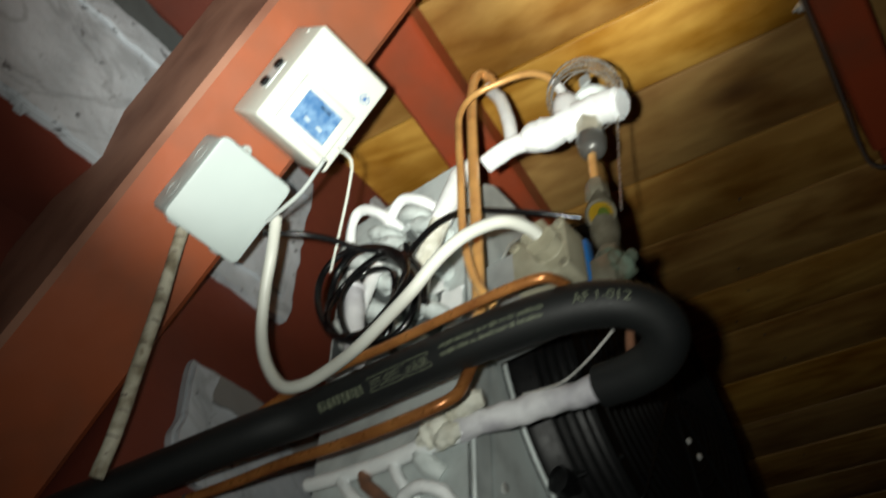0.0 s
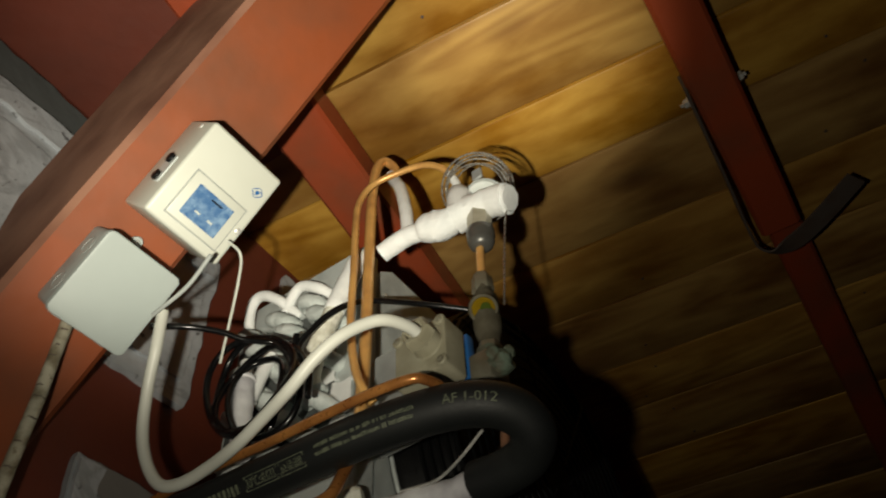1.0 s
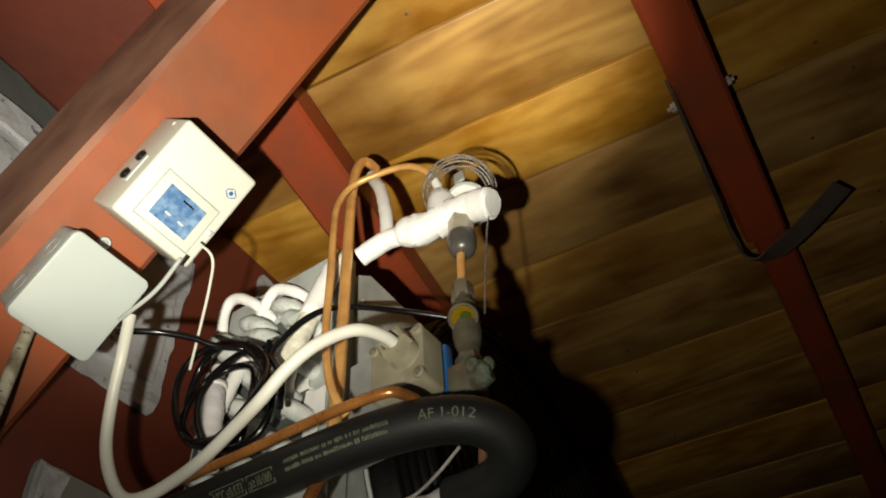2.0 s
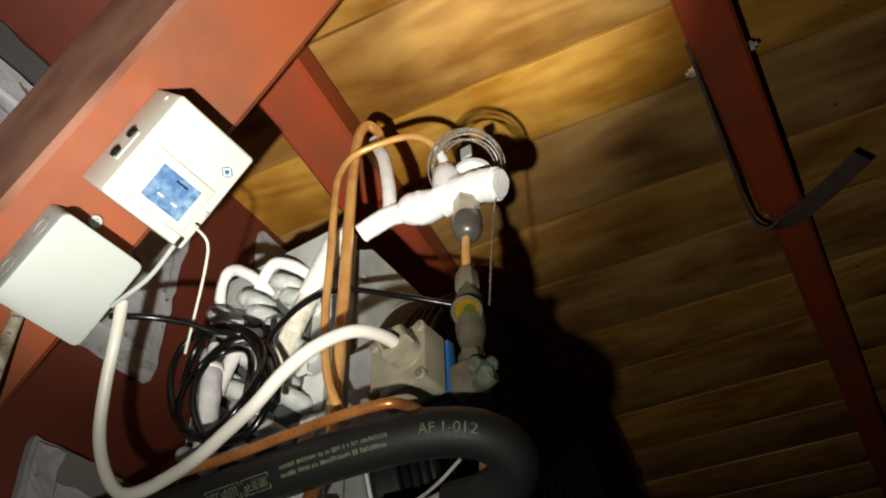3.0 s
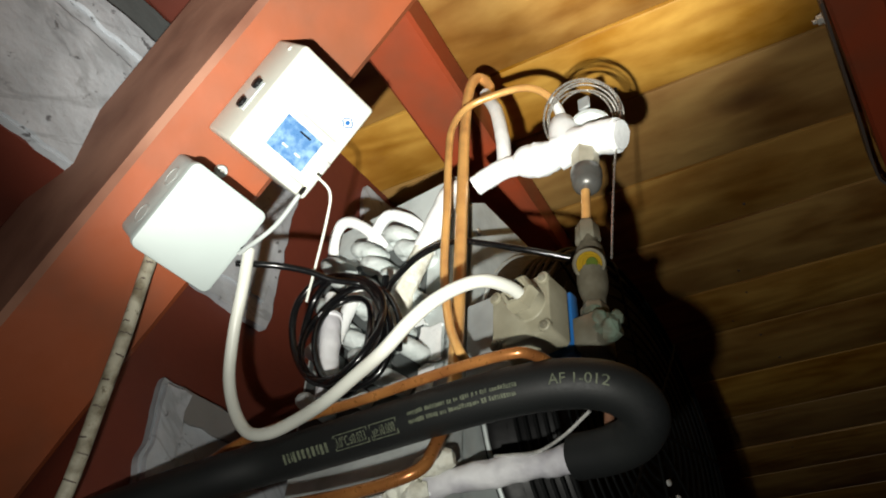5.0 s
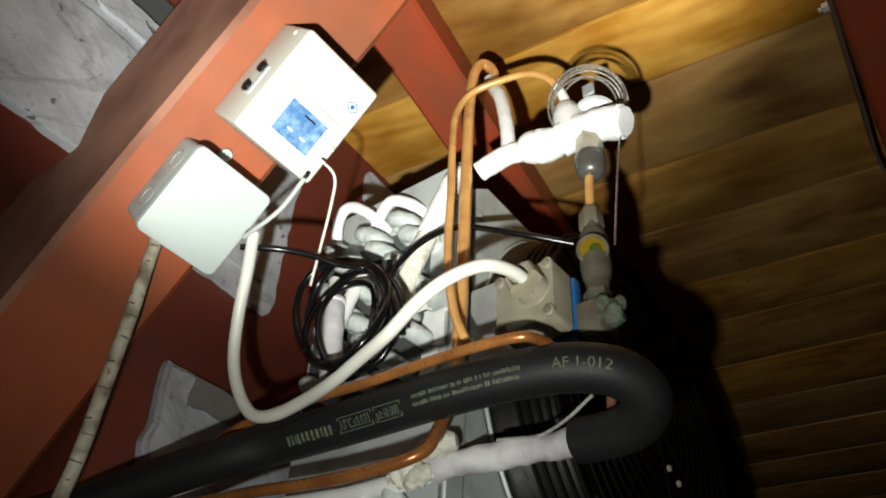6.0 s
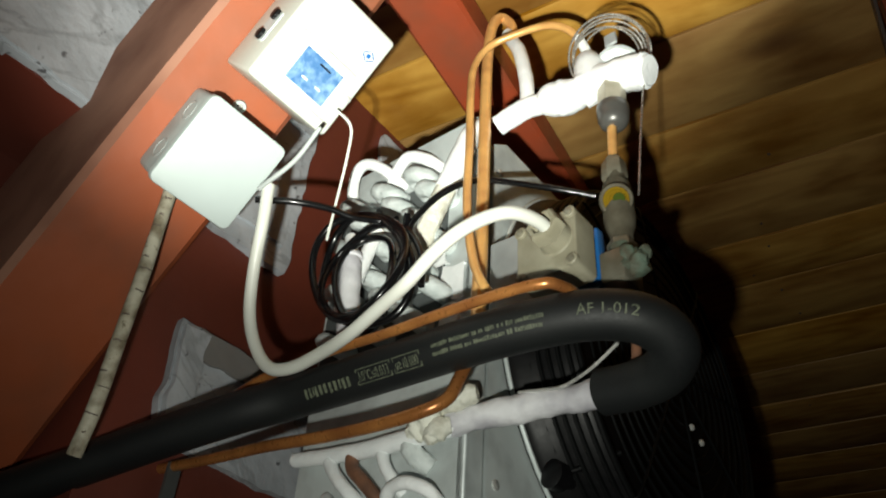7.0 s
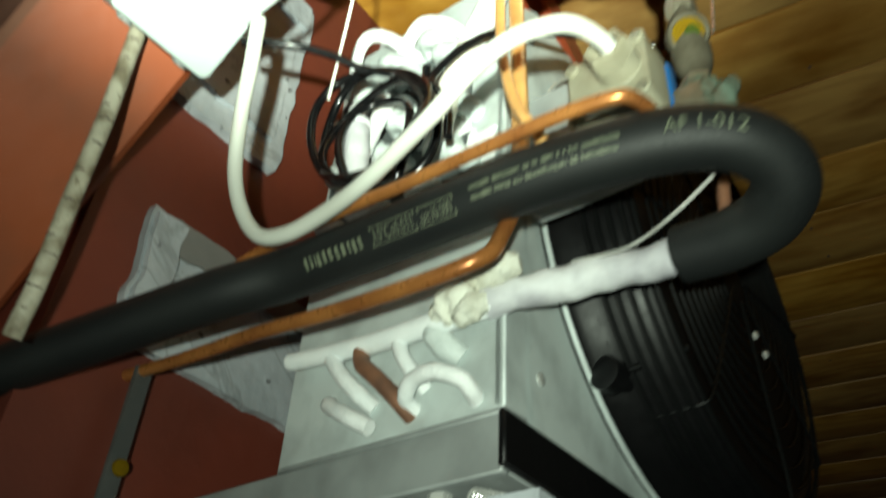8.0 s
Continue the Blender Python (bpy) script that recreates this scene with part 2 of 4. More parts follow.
def thing(name, base, label, category, group="", kind=""):
    ob = new(name)
    ob.location = base
    ob.empty_display_size = 0.02
    ORIGIN[ob.name] = Vector(base)
    return tagged(ob, label, category, group, kind)


def part(name, bm, mat, parent=None, label="", smooth=True):
    """Links bm, drawn in world places, as one mesh under parent."""
    base = ORIGIN[parent.name] if parent else Vector((0, 0, 0))
    bmesh.ops.translate(bm, verts=bm.verts, vec=-base)
    bmesh.ops.recalc_face_normals(bm, faces=bm.faces)
    me = bpy.data.meshes.new(name)
    bm.to_mesh(me)
    bm.free()
    me.materials.append(mat)
    if smooth:
        me.polygons.foreach_set("use_smooth", [True] * len(me.polygons))
        me.set_sharp_from_angle(angle=radians(38))
    ob = new(name, me)
    ob.parent = parent
    ORIGIN[ob.name] = base
    return tagged(ob, label)


def single(name, bm, mat, label, category, group="", kind="", smooth=True):
    """A thing of one mesh, with its origin at its lowest middle."""
    vs = [v.co for v in bm.verts]
    lo = Vector([min(v[i] for v in vs) for i in range(3)])
    hi = Vector([max(v[i] for v in vs) for i in range(3)])
    base = Vector(((lo.x + hi.x) / 2, (lo.y + hi.y) / 2, lo.z))
    ob = part(name, bm, mat, None, label, smooth)
    ob.data.transform(Matrix.Translation(-base))
    ob.location = base
    ORIGIN[ob.name] = base
    return tagged(ob, label, category, group, kind)


def block(m, size, bevel=0.0, seg=2, bm=None):
    """A box of the given size, centred on m, with rounded edges."""
    own = bmesh.new()
    bmesh.ops.create_cube(own, size=1.0, matrix=Matrix.Diagonal((*size, 1)))
    if bevel:
        bmesh.ops.bevel(own, geom=own.edges[:], offset=bevel, segments=seg, affect="EDGES", profile=0.5)
    own.transform(m)
    return join(bm, own)


def join(bm, own):
    if bm is None:
        return own
    me = bpy.data.meshes.new("tmp")
    own.to_mesh(me)
    own.free()
    bm.from_mesh(me)
    bpy.data.meshes.remove(me)
    return bm


def rounded_plate(m, size, r, edge):
    """A plate with round corners and softened rims, centred on m."""
    own = bmesh.new()
    rings = []
    for z, inset in ((-size[2] / 2, edge), (-size[2] / 2 + edge, 0.0), (size[2] / 2 - edge, 0.0), (size[2] / 2 - edge * 0.3, edge * 0.3), (size[2] / 2, edge)):
        ring = []
        for cx, cy, a0 in ((1, 1, 0), (-1, 1, 90), (-1, -1, 180), (1, -1, 270)):
            for k in range(6):
                a = radians(a0 + 18 * k)
                ring.append(own.verts.new(m @ Vector((cx * (size[0] / 2 - r) + (r - inset) * math.cos(a), cy * (size[1] / 2 - r) + (r - inset) * math.sin(a), z))))
        rings.append(ring)
    for a, b in zip(rings[:-1], rings[1:]):
        for k in range(24):
            own.faces.new((a[k], a[(k + 1) % 24], b[(k + 1) % 24], b[k]))
    own.faces.new(rings[0][::-1])
    own.faces.new(rings[-1])
    return own


def turned(start, axis, profile, seg=24, bm=None, spin=0.0):
    """A body of revolution: profile rows of (along, radius) from start along axis."""
    axis = Vector(axis).normalized()
    side = axis.orthogonal().normalized()
    m = axes(start, side, axis.cross(side), axis)
    own = bmesh.new()
    rings = []
    for d, r in profile:
        rings.append([own.verts.new(m @ Vector((max(r, 1e-5) * math.cos(spin + 2 * math.pi * k / seg), max(r, 1e-5) * math.sin(spin + 2 * math.pi * k / seg), d))) for k in range(seg)])
    for a, b in zip(rings[:-1], rings[1:]):
        for k in range(seg):
            own.faces.new((a[k], a[(k + 1) % seg], b[(k + 1) % seg], b[k]))
    own.faces.new(rings[0][::-1])
    own.faces.new(rings[-1])
    return join(bm, own)


def smooth_line(pts, steps=6, closed=False):
    """Points along a Catmull-Rom curve through pts."""
    pts = [Vector(p) for p in pts]
    n = len(pts)
    out = []
    for i in range(n if closed else n - 1):
        if closed:
            a, b, c, d = (pts[(i + k) % n] for k in (-1, 0, 1, 2))
        else:
            b, c = pts[i], pts[i + 1]
            a = pts[i - 1] if i else b * 2 - c
            d = pts[i + 2] if i + 2 < n else c * 2 - b
        for k in range(steps):
            t = k / steps
            out.append(0.5 * (2 * b + (c - a) * t + (2 * a - 5 * b + 4 * c - d) * t * t + (3 * b - a - 3 * c + d) * t ** 3))
    if not closed:
        out.append(pts[-1])
    return out


def frames_along(line):
    """Tangent, side and up for each point of a line, carried without twist."""
    res, up = [], None
    for i, p in enumerate(line):
        t = (line[min(i + 1, len(line) - 1)] - line[max(i - 1, 0)]).normalized()
        if up is None:
            up = t.orthogonal().normalized()
        up = (up - t * up.dot(t)).normalized()
        res.append((p, t, t.cross(up).normalized(), up))
    return res


def hose(pts, r, seg=14, steps=6, closed=False, lumps=0.0, lump_scale=90.0, bm=None, taper=None, raw=False):
    """A round tube along pts. lumps: uneven thickness, as a share of r."""
    line = [Vector(p) for p in pts] if raw else smooth_line(pts, steps, closed)
    own = bmesh.new()
    fr = frames_along(line)
    rings = []
    for i, (p, t, s, u) in enumerate(fr):
        rr = r * (taper(i / (len(fr) - 1)) if taper else 1)
        ring = []
        for k in range(seg):
            a = 2 * math.pi * k / seg
            d = s * math.cos(a) + u * math.sin(a)
            q = p + d * rr
            if lumps:
                q = p + d * rr * (1 + lumps * noise.noise(q * lump_scale) + 0.5 * lumps * noise.noise(q * lump_scale * 2.7))
            ring.append(own.verts.new(q))
        rings.append(ring)
    pairs = list(zip(rings[:-1], rings[1:]))
    if closed:
        pairs.append((rings[-1], rings[0]))
    for a, b in pairs:
        for k in range(seg):
            own.faces.new((a[k], a[(k + 1) % seg], b[(k + 1) % seg], b[k]))
    if not closed:
        own.faces.new(rings[0][::-1])
        own.faces.new(rings[-1])
    return join(bm, own)


def rough_slab(m, size, cells, rough, edge):
    """A slab with an uneven face and a ragged outline: x and y span it, z is its thickness."""
    own = bmesh.new()
    nx, ny = cells
    grid = {}
    for i in range(nx + 1):
        for j in range(ny + 1):
            x, y = (i / nx - 0.5) * size[0], (j / ny - 0.5) * size[1]
            q = m @ Vector((x, y, 0))
            if i in (0, nx):
                x += edge * noise.noise(q * 55) * 1.5
            if j in (0, ny):
                y += edge * noise.noise(q * 55 + Vector((7, 3, 1))) * 1.5
            z = size[2] / 2 + rough * noise.noise(q * 22) + 0.5 * rough * noise.noise(q * 70)
            grid[i, j, 1] = own.verts.new(m @ Vector((x, y, z)))
            grid[i, j, 0] = own.verts.new(m @ Vector((x, y, -size[2] / 2)))
    for i in range(nx):
        for j in range(ny):
            for k in (0, 1):
                own.faces.new((grid[i, j, k], grid[i + 1, j, k], grid[i + 1, j + 1, k], grid[i, j + 1, k]))
    rim = [(i, 0) for i in range(nx)] + [(nx, j) for j in range(ny)] + [(i, ny) for i in range(nx, 0, -1)] + [(0, j) for j in range(ny, 0, -1)]
    for a, b in zip(rim, rim[1:] + rim[:1]):
        own.faces.new((grid[(*a, 0)], grid[(*b, 0)], grid[(*b, 1)], grid[(*a, 1)]))
    return own


def timber(a, b, wide, tall, up, bevel=0.004, cells=14):
    """A beam from a to b with slightly uneven faces; up is its thickness direction."""
    a, b, up = Vector(a), Vector(b), Vector(up).normalized()
    t = (b - a).normalized()
    s = t.cross(up).normalized()
    up = s.cross(t).normalized()
    own = bmesh.new()
    rows = []
    c = bevel
    outline = [(-wide / 2 + c, -tall / 2), (wide / 2 - c, -tall / 2), (wide / 2, -tall / 2 + c), (wide / 2, tall / 2 - c), (wide / 2 - c, tall / 2), (-wide / 2 + c, tall / 2), (-wide / 2, tall / 2 - c), (-wide / 2, -tall / 2 + c)]
    n = cells
    for i in range(n + 1):
        p = a.lerp(b, i / n)
        row = []
        for x, y in outline:
            q = p + s * x + up * y
            row.append(own.verts.new(q + (s * noise.noise(q * 9) + up * noise.noise(q * 9 + Vector((3, 5, 8)))) * 0.0012))
        rows.append(row)
    for r0, r1 in zip(rows[:-1], rows[1:]):
        for k in range(8):
            own.faces.new((r0[k], r0[(k + 1) % 8], r1[(k + 1) % 8], r1[k]))
    own.faces.new(rows[0][::-1])
    own.faces.new(rows[-1])
    return own


# ---- the room ----
CEIL = 2.33
CU = Vector((math.cos(PLANK_TURN), math.sin(PLANK_TURN), 0))
CN = Vector((-math.sin(PLANK_TURN), math.cos(PLANK_TURN), 0))


def ceiling():
    """Tongued boards with open joints, all in one mesh."""
    joints = [0.39, 0.514, 0.615, 0.748, 0.866, 1.0, 1.11, 1.245, 1.38]
    joints = [0.39 - 0.124 * k for k in range(13, 0, -1)] + joints + [1.38 + 0.124 * k for k in range(1, 10)]
    bm = bmesh.new()
    rng = random.Random(4)
    tones = []
    for a, b in zip(joints[:-1], joints[1:]):
        ends = [-0.75, rng.uniform(0.9, 1.4), 2.3]
        for u0, u1 in zip(ends[:-1], ends[1:]):
            before = len(bm.faces)
            lift = rng.uniform(0, 0.002)
            m = axes(CU * ((u0 + u1) / 2) + CN * ((a + b) / 2) + Z * (CEIL + 0.011 + lift), CU, CN, Z)
            block(m, (u1 - u0 - 0.001, b - a - 0.0016, 0.022), 0.0036, 2, bm)
            tones += [(0.62, 0.12, 0.95, 0.50, 0.80, 0.35)[round((a - 0.39) / 0.124) % 6]] * (len(bm.faces) - before)
    boards = len(bm.faces)
    for a, b in zip(joints[10:-8], joints[11:-7]):
        for u in (-0.33, -0.06, 0.27, 0.62):
            for k in (0.22, 0.78):
                if rng.random() < 0.55:
                    continue
                o = CU * (u + rng.uniform(-0.05, 0.05)) + CN * (a + (b - a) * k) + Z * (CEIL + 0.001)
                turned(o, -Z, [(0, 0.0019), (0.0013, 0.0018), (0.0016, 0.0008)], 8, bm)
    ob = part("ceiling", bm, PINE, None, "varnished pine boards with dark knots and open joints")
    ob.data.materials.append(DARK_IRON)
    tone = ob.data.attributes.new("tone", "FLOAT", "FACE")
    tone.data.foreach_set("value", tones + [0.0] * (len(ob.data.polygons) - boards))
    for f in ob.data.polygons[boards:]:
        f.material_index = 1
    tagged(ob, category="ceiling", kind="structure")
    deck = block(axes(CU * 0.775 + CN * 0.64 + Z * (CEIL + 0.06), CU, CN, Z), (3.1, 3.7, 0.06))
    tagged(part("roof_deck", deck, RED_WALL, None, "plain boarding above the ceiling"), category="roof", kind="structure")


ceiling()

WALL_TURN = radians(-37)
WX = Vector((-math.sin(WALL_TURN), math.cos(WALL_TURN), 0))
WN = Vector((math.cos(WALL_TURN), math.sin(WALL_TURN), 0))
WALL_AT = P(-0.496, 0.44, 0)


def wall_place(n, z, out=0.0):
    """A place on the left wall: n runs along it, out stands proud of it."""
    return WALL_AT + WX * (n - 0.44) + Z * z + WN * out


def walls():
    step = 0.284
    bm = block(axes(wall_place((step + 2.6) / 2, CEIL / 2, -0.10), WX, Z, WN), (2.6 - step, CEIL, 0.20))
    block(axes(wall_place((step - 1.6) / 2, (2.05 + CEIL) / 2, -0.10), WX, Z, WN), (step + 1.6, CEIL - 2.05, 0.20), bm=bm)
    block(axes(wall_place((step - 1.6) / 2, 2.05 / 2, -0.15), WX, Z, WN), (step + 1.6, 2.05, 0.10), bm=bm)
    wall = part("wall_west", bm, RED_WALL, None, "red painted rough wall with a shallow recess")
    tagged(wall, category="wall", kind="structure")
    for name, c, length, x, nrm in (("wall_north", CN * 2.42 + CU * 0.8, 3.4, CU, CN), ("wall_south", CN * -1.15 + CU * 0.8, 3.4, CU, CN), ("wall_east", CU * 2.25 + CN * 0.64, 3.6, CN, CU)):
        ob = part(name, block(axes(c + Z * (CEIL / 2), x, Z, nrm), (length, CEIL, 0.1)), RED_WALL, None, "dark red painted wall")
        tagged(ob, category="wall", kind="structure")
    fl = part("floor", block(axes(CU * 0.775 + CN * 0.64 + Z * -0.05, CU, CN, Z), (3.6, 4.0, 0.1)), CONCRETE, None, "plain concrete floor")
    tagged(fl, category="floor", kind="structure")


walls()


def render_patch(n0, n1, z0, z1, out=0.006, name="render_patch", mat=None, label="patch of rough grey render on the red wall", rough=0.0006):
    m = axes(wall_place((n0 + n1) / 2, (z0 + z1) / 2, out / 2 - 0.002), WX, Z, WN)
    bm = rough_slab(m, (n1 - n0, z1 - z0, out + 0.004), (int((n1 - n0) * 200) + 2, int((z1 - z0) * 200) + 2), rough, 0.0026)
    return single(name, bm, mat or PLASTER, label, "plaster", "grey patches on the wall", "structure")


render_patch(-0.35, 0.412, 2.05, 2.235, 0.008)
render_patch(-0.35, 0.398, 2.052, 2.186, 0.0115, label="thicker coat of grey render with a ragged edge")
render_patch(-0.35, 0.405, 2.203, 2.232, 0.0125, label="ragged ridge of grey render along its top", rough=0.0012)
render_patch(0.300, 0.411, 2.027, 2.075, 0.0085, label="lower tongue of pale grey render with a ragged edge", rough=0.0010)
render_patch(0.322, 0.60, 1.832, 1.931, 0.007, rough=0.0011)
render_patch(0.324, 0.346, 1.835, 1.924, 0.013, label="thick crumbling edge of the grey render", rough=0.0022)
# Darker grey strip along the top edge of the patch.
render_patch(0.338, 0.47, 1.905, 1.929, 0.010, mat=CONCRETE, label="darker grey upper edge of the render patch", rough=0.0016)
render_patch(0.515, 0.585, 2.235, 2.312)
# Dark grey stone band above the render.
render_patch(-0.35, 0.33, 2.24, 2.283, 0.004, "stone_patch", STONE_AND_GAP_SHADE, "dark stone above the grey render")

# The darker wall red puts shade into this timber's colour.
plate = timber(wall_place(-0.9, CEIL - 0.022, 0.085), wall_place(0.36, CEIL - 0.022, 0.085), 0.17, 0.042, Z, 0.003, 30)
single("wall_plate", plate, RED_WALL, "red painted timber along the top of the wall, colour darkened for shade", "beam", "red timbers")

# brace: carries both boxes on its lower face
SLOPE = radians(44)
E1 = U * math.cos(SLOPE) + Z * math.sin(SLOPE)
E3 = U * math.sin(SLOPE) - Z * math.cos(SLOPE)
BRACE = -1.694


def B(e1, n, e3):
    """A place on the brace: e1 up along it, n across, e3 out of its lower face."""
    return E1 * e1 + N * n + E3 * (BRACE + e3)


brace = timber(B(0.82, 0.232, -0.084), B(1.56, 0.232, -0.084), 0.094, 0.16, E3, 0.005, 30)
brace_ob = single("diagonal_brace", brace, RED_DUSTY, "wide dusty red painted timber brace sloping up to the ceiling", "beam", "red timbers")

# The side facing -N takes the dust brown with light in its colour.
brace_ob.data.materials.append(RED_DUST_LIT_SIDE)
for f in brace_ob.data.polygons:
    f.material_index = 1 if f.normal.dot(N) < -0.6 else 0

# joists under the boards
JOIST_A = timber(P(-0.288, 0.15, CEIL - 0.024), P(-0.393, 0.86, CEIL - 0.024), 0.066, 0.046, Z)
single("ceiling_joist", JOIST_A, RED, "red painted joist under the pine boards", "beam", "red timbers")


def joist_row(name, x0, x1, w, h, label):
    a, b = Vector((*x0, CEIL - h / 2 - 0.001)), Vector((*x1, CEIL - h / 2 - 0.001))
    return single(name, timber(a, b, w, h, Z, 0.004, 20), RED, label, "beam", "red timbers")


J0 = Vector((0.3619, 0.3274))
JD = Vector((0.590, 0.807)).normalized()
JS = Vector((JD.y, -JD.x))
near0, near1 = J0 - JD * 0.75 - JS * 0.004, J0 + JD * 0.318 - JS * 0.004
joist_row("ceiling_joist", near0, near1, 0.048, 0.060, "red painted joist end with bolts and a bent strap")
joist_row("ceiling_joist", J0 + JD * 0.320 + JS * 0.002, J0 + JD * 2.0 + JS * 0.002, 0.043, 0.032, "thin red painted batten under the pine boards")


def strap():
    """A flat iron strap bolted beside the joist, bent round its end and left sticking out."""
    top = thing("iron_strap", Vector((*(J0 + JD * 0.2), CEIL - 0.07)), "flat dark iron strap bent under a red joist end", "bracket")
    side, z = -0.031, CEIL - 0.045
    line = [(0.07, side, z), (0.14, side - 0.002, z), (0.23, side - 0.005, z - 0.004), (0.302, side - 0.008, z - 0.012), (0.332, side - 0.002, z - 0.019), (0.342, side + 0.016, z - 0.022), (0.335, side + 0.042, z - 0.023), (0.318, side + 0.074, z - 0.022), (0.289, side + 0.122, z - 0.018)]
    pts = smooth_line([Vector((*(J0 + JD * s + JS * c), h)) for s, c, h in line], 6)
    own = bmesh.new()
    rows = []
    for i, p in enumerate(pts):
        t = (pts[min(i + 1, len(pts) - 1)] - pts[max(i - 1, 0)]).normalized()
        flat = min(max((i - 20) / 14, 0), 1)
        w = (Z * (1 - flat) + Z.cross(t).normalized() * flat * 1.2).normalized()
        s = t.cross(w).normalized()
        rows.append([own.verts.new(p + w * a + s * b) for a, b in ((0.013, 0.0015), (0.013, -0.0015), (-0.013, -0.0015), (-0.013, 0.0015))])
    for a, b in zip(rows[:-1], rows[1:]):
        for k in range(4):
            own.faces.new((a[k], a[(k + 1) % 4], b[(k + 1) % 4], b[k]))
    own.faces.new(rows[0][::-1])
    own.faces.new(rows[-1])
    part("strap", own, DARK_IRON, top)
    for s, c, d in ((0.105, side - 0.002, -1), (0.105, 0.021, 1)):
        o = Vector((*(J0 + JD * s + JS * c), CEIL - 0.036))
        ax = Vector((*(JS * d), 0))
        part("bolt", turned(o, ax, [(0, 0.007), (0.001, 0.007), (0.0012, 0.0055), (0.006, 0.0055), (0.0065, 0.004), (0.0066, 0.0025), (0.010, 0.0025)], 6), CHROME, top, "bright hexagon bolt")


strap()

# ---- the two boxes on the brace ----


def screw(at, axis, r, parent, mat=None):
    bm = turned(at, axis, [(0, r), (0.0008, r), (0.0013, r * 0.75), (0.0014, 0)], 12)
    return part("screw", bm, mat or CHROME, parent)


def junction_box():
    top = thing("junction_box", B(1.109, 0.243, 0), "light grey plastic junction box screwed to the red brace", "electrical box")
    m = axes(B(1.1075, 0.2405, 0.0125), E1, N, E3)
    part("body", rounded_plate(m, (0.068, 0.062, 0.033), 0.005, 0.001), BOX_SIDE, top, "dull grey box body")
    m = axes(B(1.1075, 0.2405, 0.034), E1, N, E3)
    part("lid", rounded_plate(m, (0.0705, 0.0655, 0.008), 0.0055, 0.0014), BOX_GREY, top, "smooth pale grey lid")
    for e1 in (1.092, 1.124):
        part("knockout", turned(B(e1, 0.2100, 0.014), -N, [(0, 0.0078), (0.0008, 0.0078), (0.0009, 0.0066), (0.0004, 0.0064), (0.0003, 0)], 20), BOX_SIDE, top)
    e = part("mounting_ear", turned(B(1.1475, 0.240, -0.003), E3, [(0, 0.0046), (0.004, 0.0046), (0.0046, 0.0040), (0.0046, 0.0024), (0.003, 0.0022)], 18), BOX_GREY, top, "small pale round lug")
    screw(B(1.1475, 0.240, 0.0005), E3, 0.0022, e)
    part("cable_gland", turned(B(1.075, 0.262, 0.016), -E1, [(0, 0.0052), (0.002, 0.0052), (0.003, 0.0045), (0.004, 0.0045)], 14), BOX_SIDE, top)
    part("cable_gland", turned(B(1.075, 0.225, 0.014), -E1, [(0, 0.0056), (0.002, 0.0056), (0.003, 0.005), (0.004, 0.005)], 14), BOX_SIDE, top)


junction_box()


def pressure_switch():
    top = thing("pressure_switch", B(1.207, 0.248, 0), "cream metal pressure switch with a blue window, on the red brace", "electrical box")
    E, F, D = 0.083, 0.070, 0.047

    def f(a, b, d):
        return B(1.166 + a * E, 0.213 + b * F, d)

    m = axes(f(0.5, 0.5, D / 2 - 0.002), E1, N, E3)
    part("body", block(m, (E, F, D + 0.004), 0.003, 3), CREAM, top)
    m = axes(f(0.33, 0.525, D - 0.0004), E1, N, E3)
    part("frame_seam", block(m, (0.482 * E, 0.715 * F, 0.0014), 0.0003, 1), BOX_SIDE, top, "thin grey seam round the window")
    m = axes(f(0.33, 0.525, D), E1, N, E3)
    frame_ob = part("window_frame", block(m, (0.46 * E, 0.69 * F, 0.003), 0.001, 2), CREAM, top, "raised cream frame")
    m = axes(f(0.325, 0.525, D + 0.0012), E1, N, E3)
    lab = part("label", block(m, (0.31 * E, 0.48 * F, 0.0012), 0.0002, 1), BLUE, frame_ob, "blue printed label")
    for a, b, w in ((0.43, 0.56, 0.010), (0.26, 0.45, 0.005), (0.26, 0.62, 0.005)):
        m = axes(f(a, b, D + 0.0019), E1, N, E3)
        part("label_mark", block(m, (0.0013, w, 0.0003)), BLACK if a > 0.3 else CREAM, lab)
    for sa in (-1, 1):
        for sb in (-1, 1):
            along = (E1 * 0.052 * E * sa - N * 0.075 * F * sb).normalized()
            m = axes(f(0.757 + sa * 0.026, 0.84 + sb * 0.038, D + 0.0003), along, along.cross(E3).normalized(), E3)
            part("emblem_edge", block(m, (0.0055, 0.0007, 0.0004)), BLUE_PLATE, top, "small blue diamond emblem")
    part("emblem_dot", turned(f(0.757, 0.84, D), E3, [(0, 0.0017), (0.0005, 0.0017), (0.0006, 0)], 12), BLUE_PLATE, top)
    screw(f(0.369, 0.945, D), E3, 0.0026, top)
    screw(f(0.93, 0.0, D * 0.55), -N, 0.0022, top)
    slot = block(axes(f(0.42, 0.0, D * 0.5), E1, N, E3), (0.024, 0.002, 0.016), 0.0006, 1)
    sl = part("adjuster_plate", slot, STEEL, top, "bright metal adjuster plate")
    for a in (0.33, 0.53):
        part("adjuster_screw", turned(f(a, -0.005, D * 0.5), -N, [(0, 0.0042), (0.003, 0.0042), (0.0035, 0.003), (0.0036, 0)], 12), BLACK, sl)


pressure_switch()

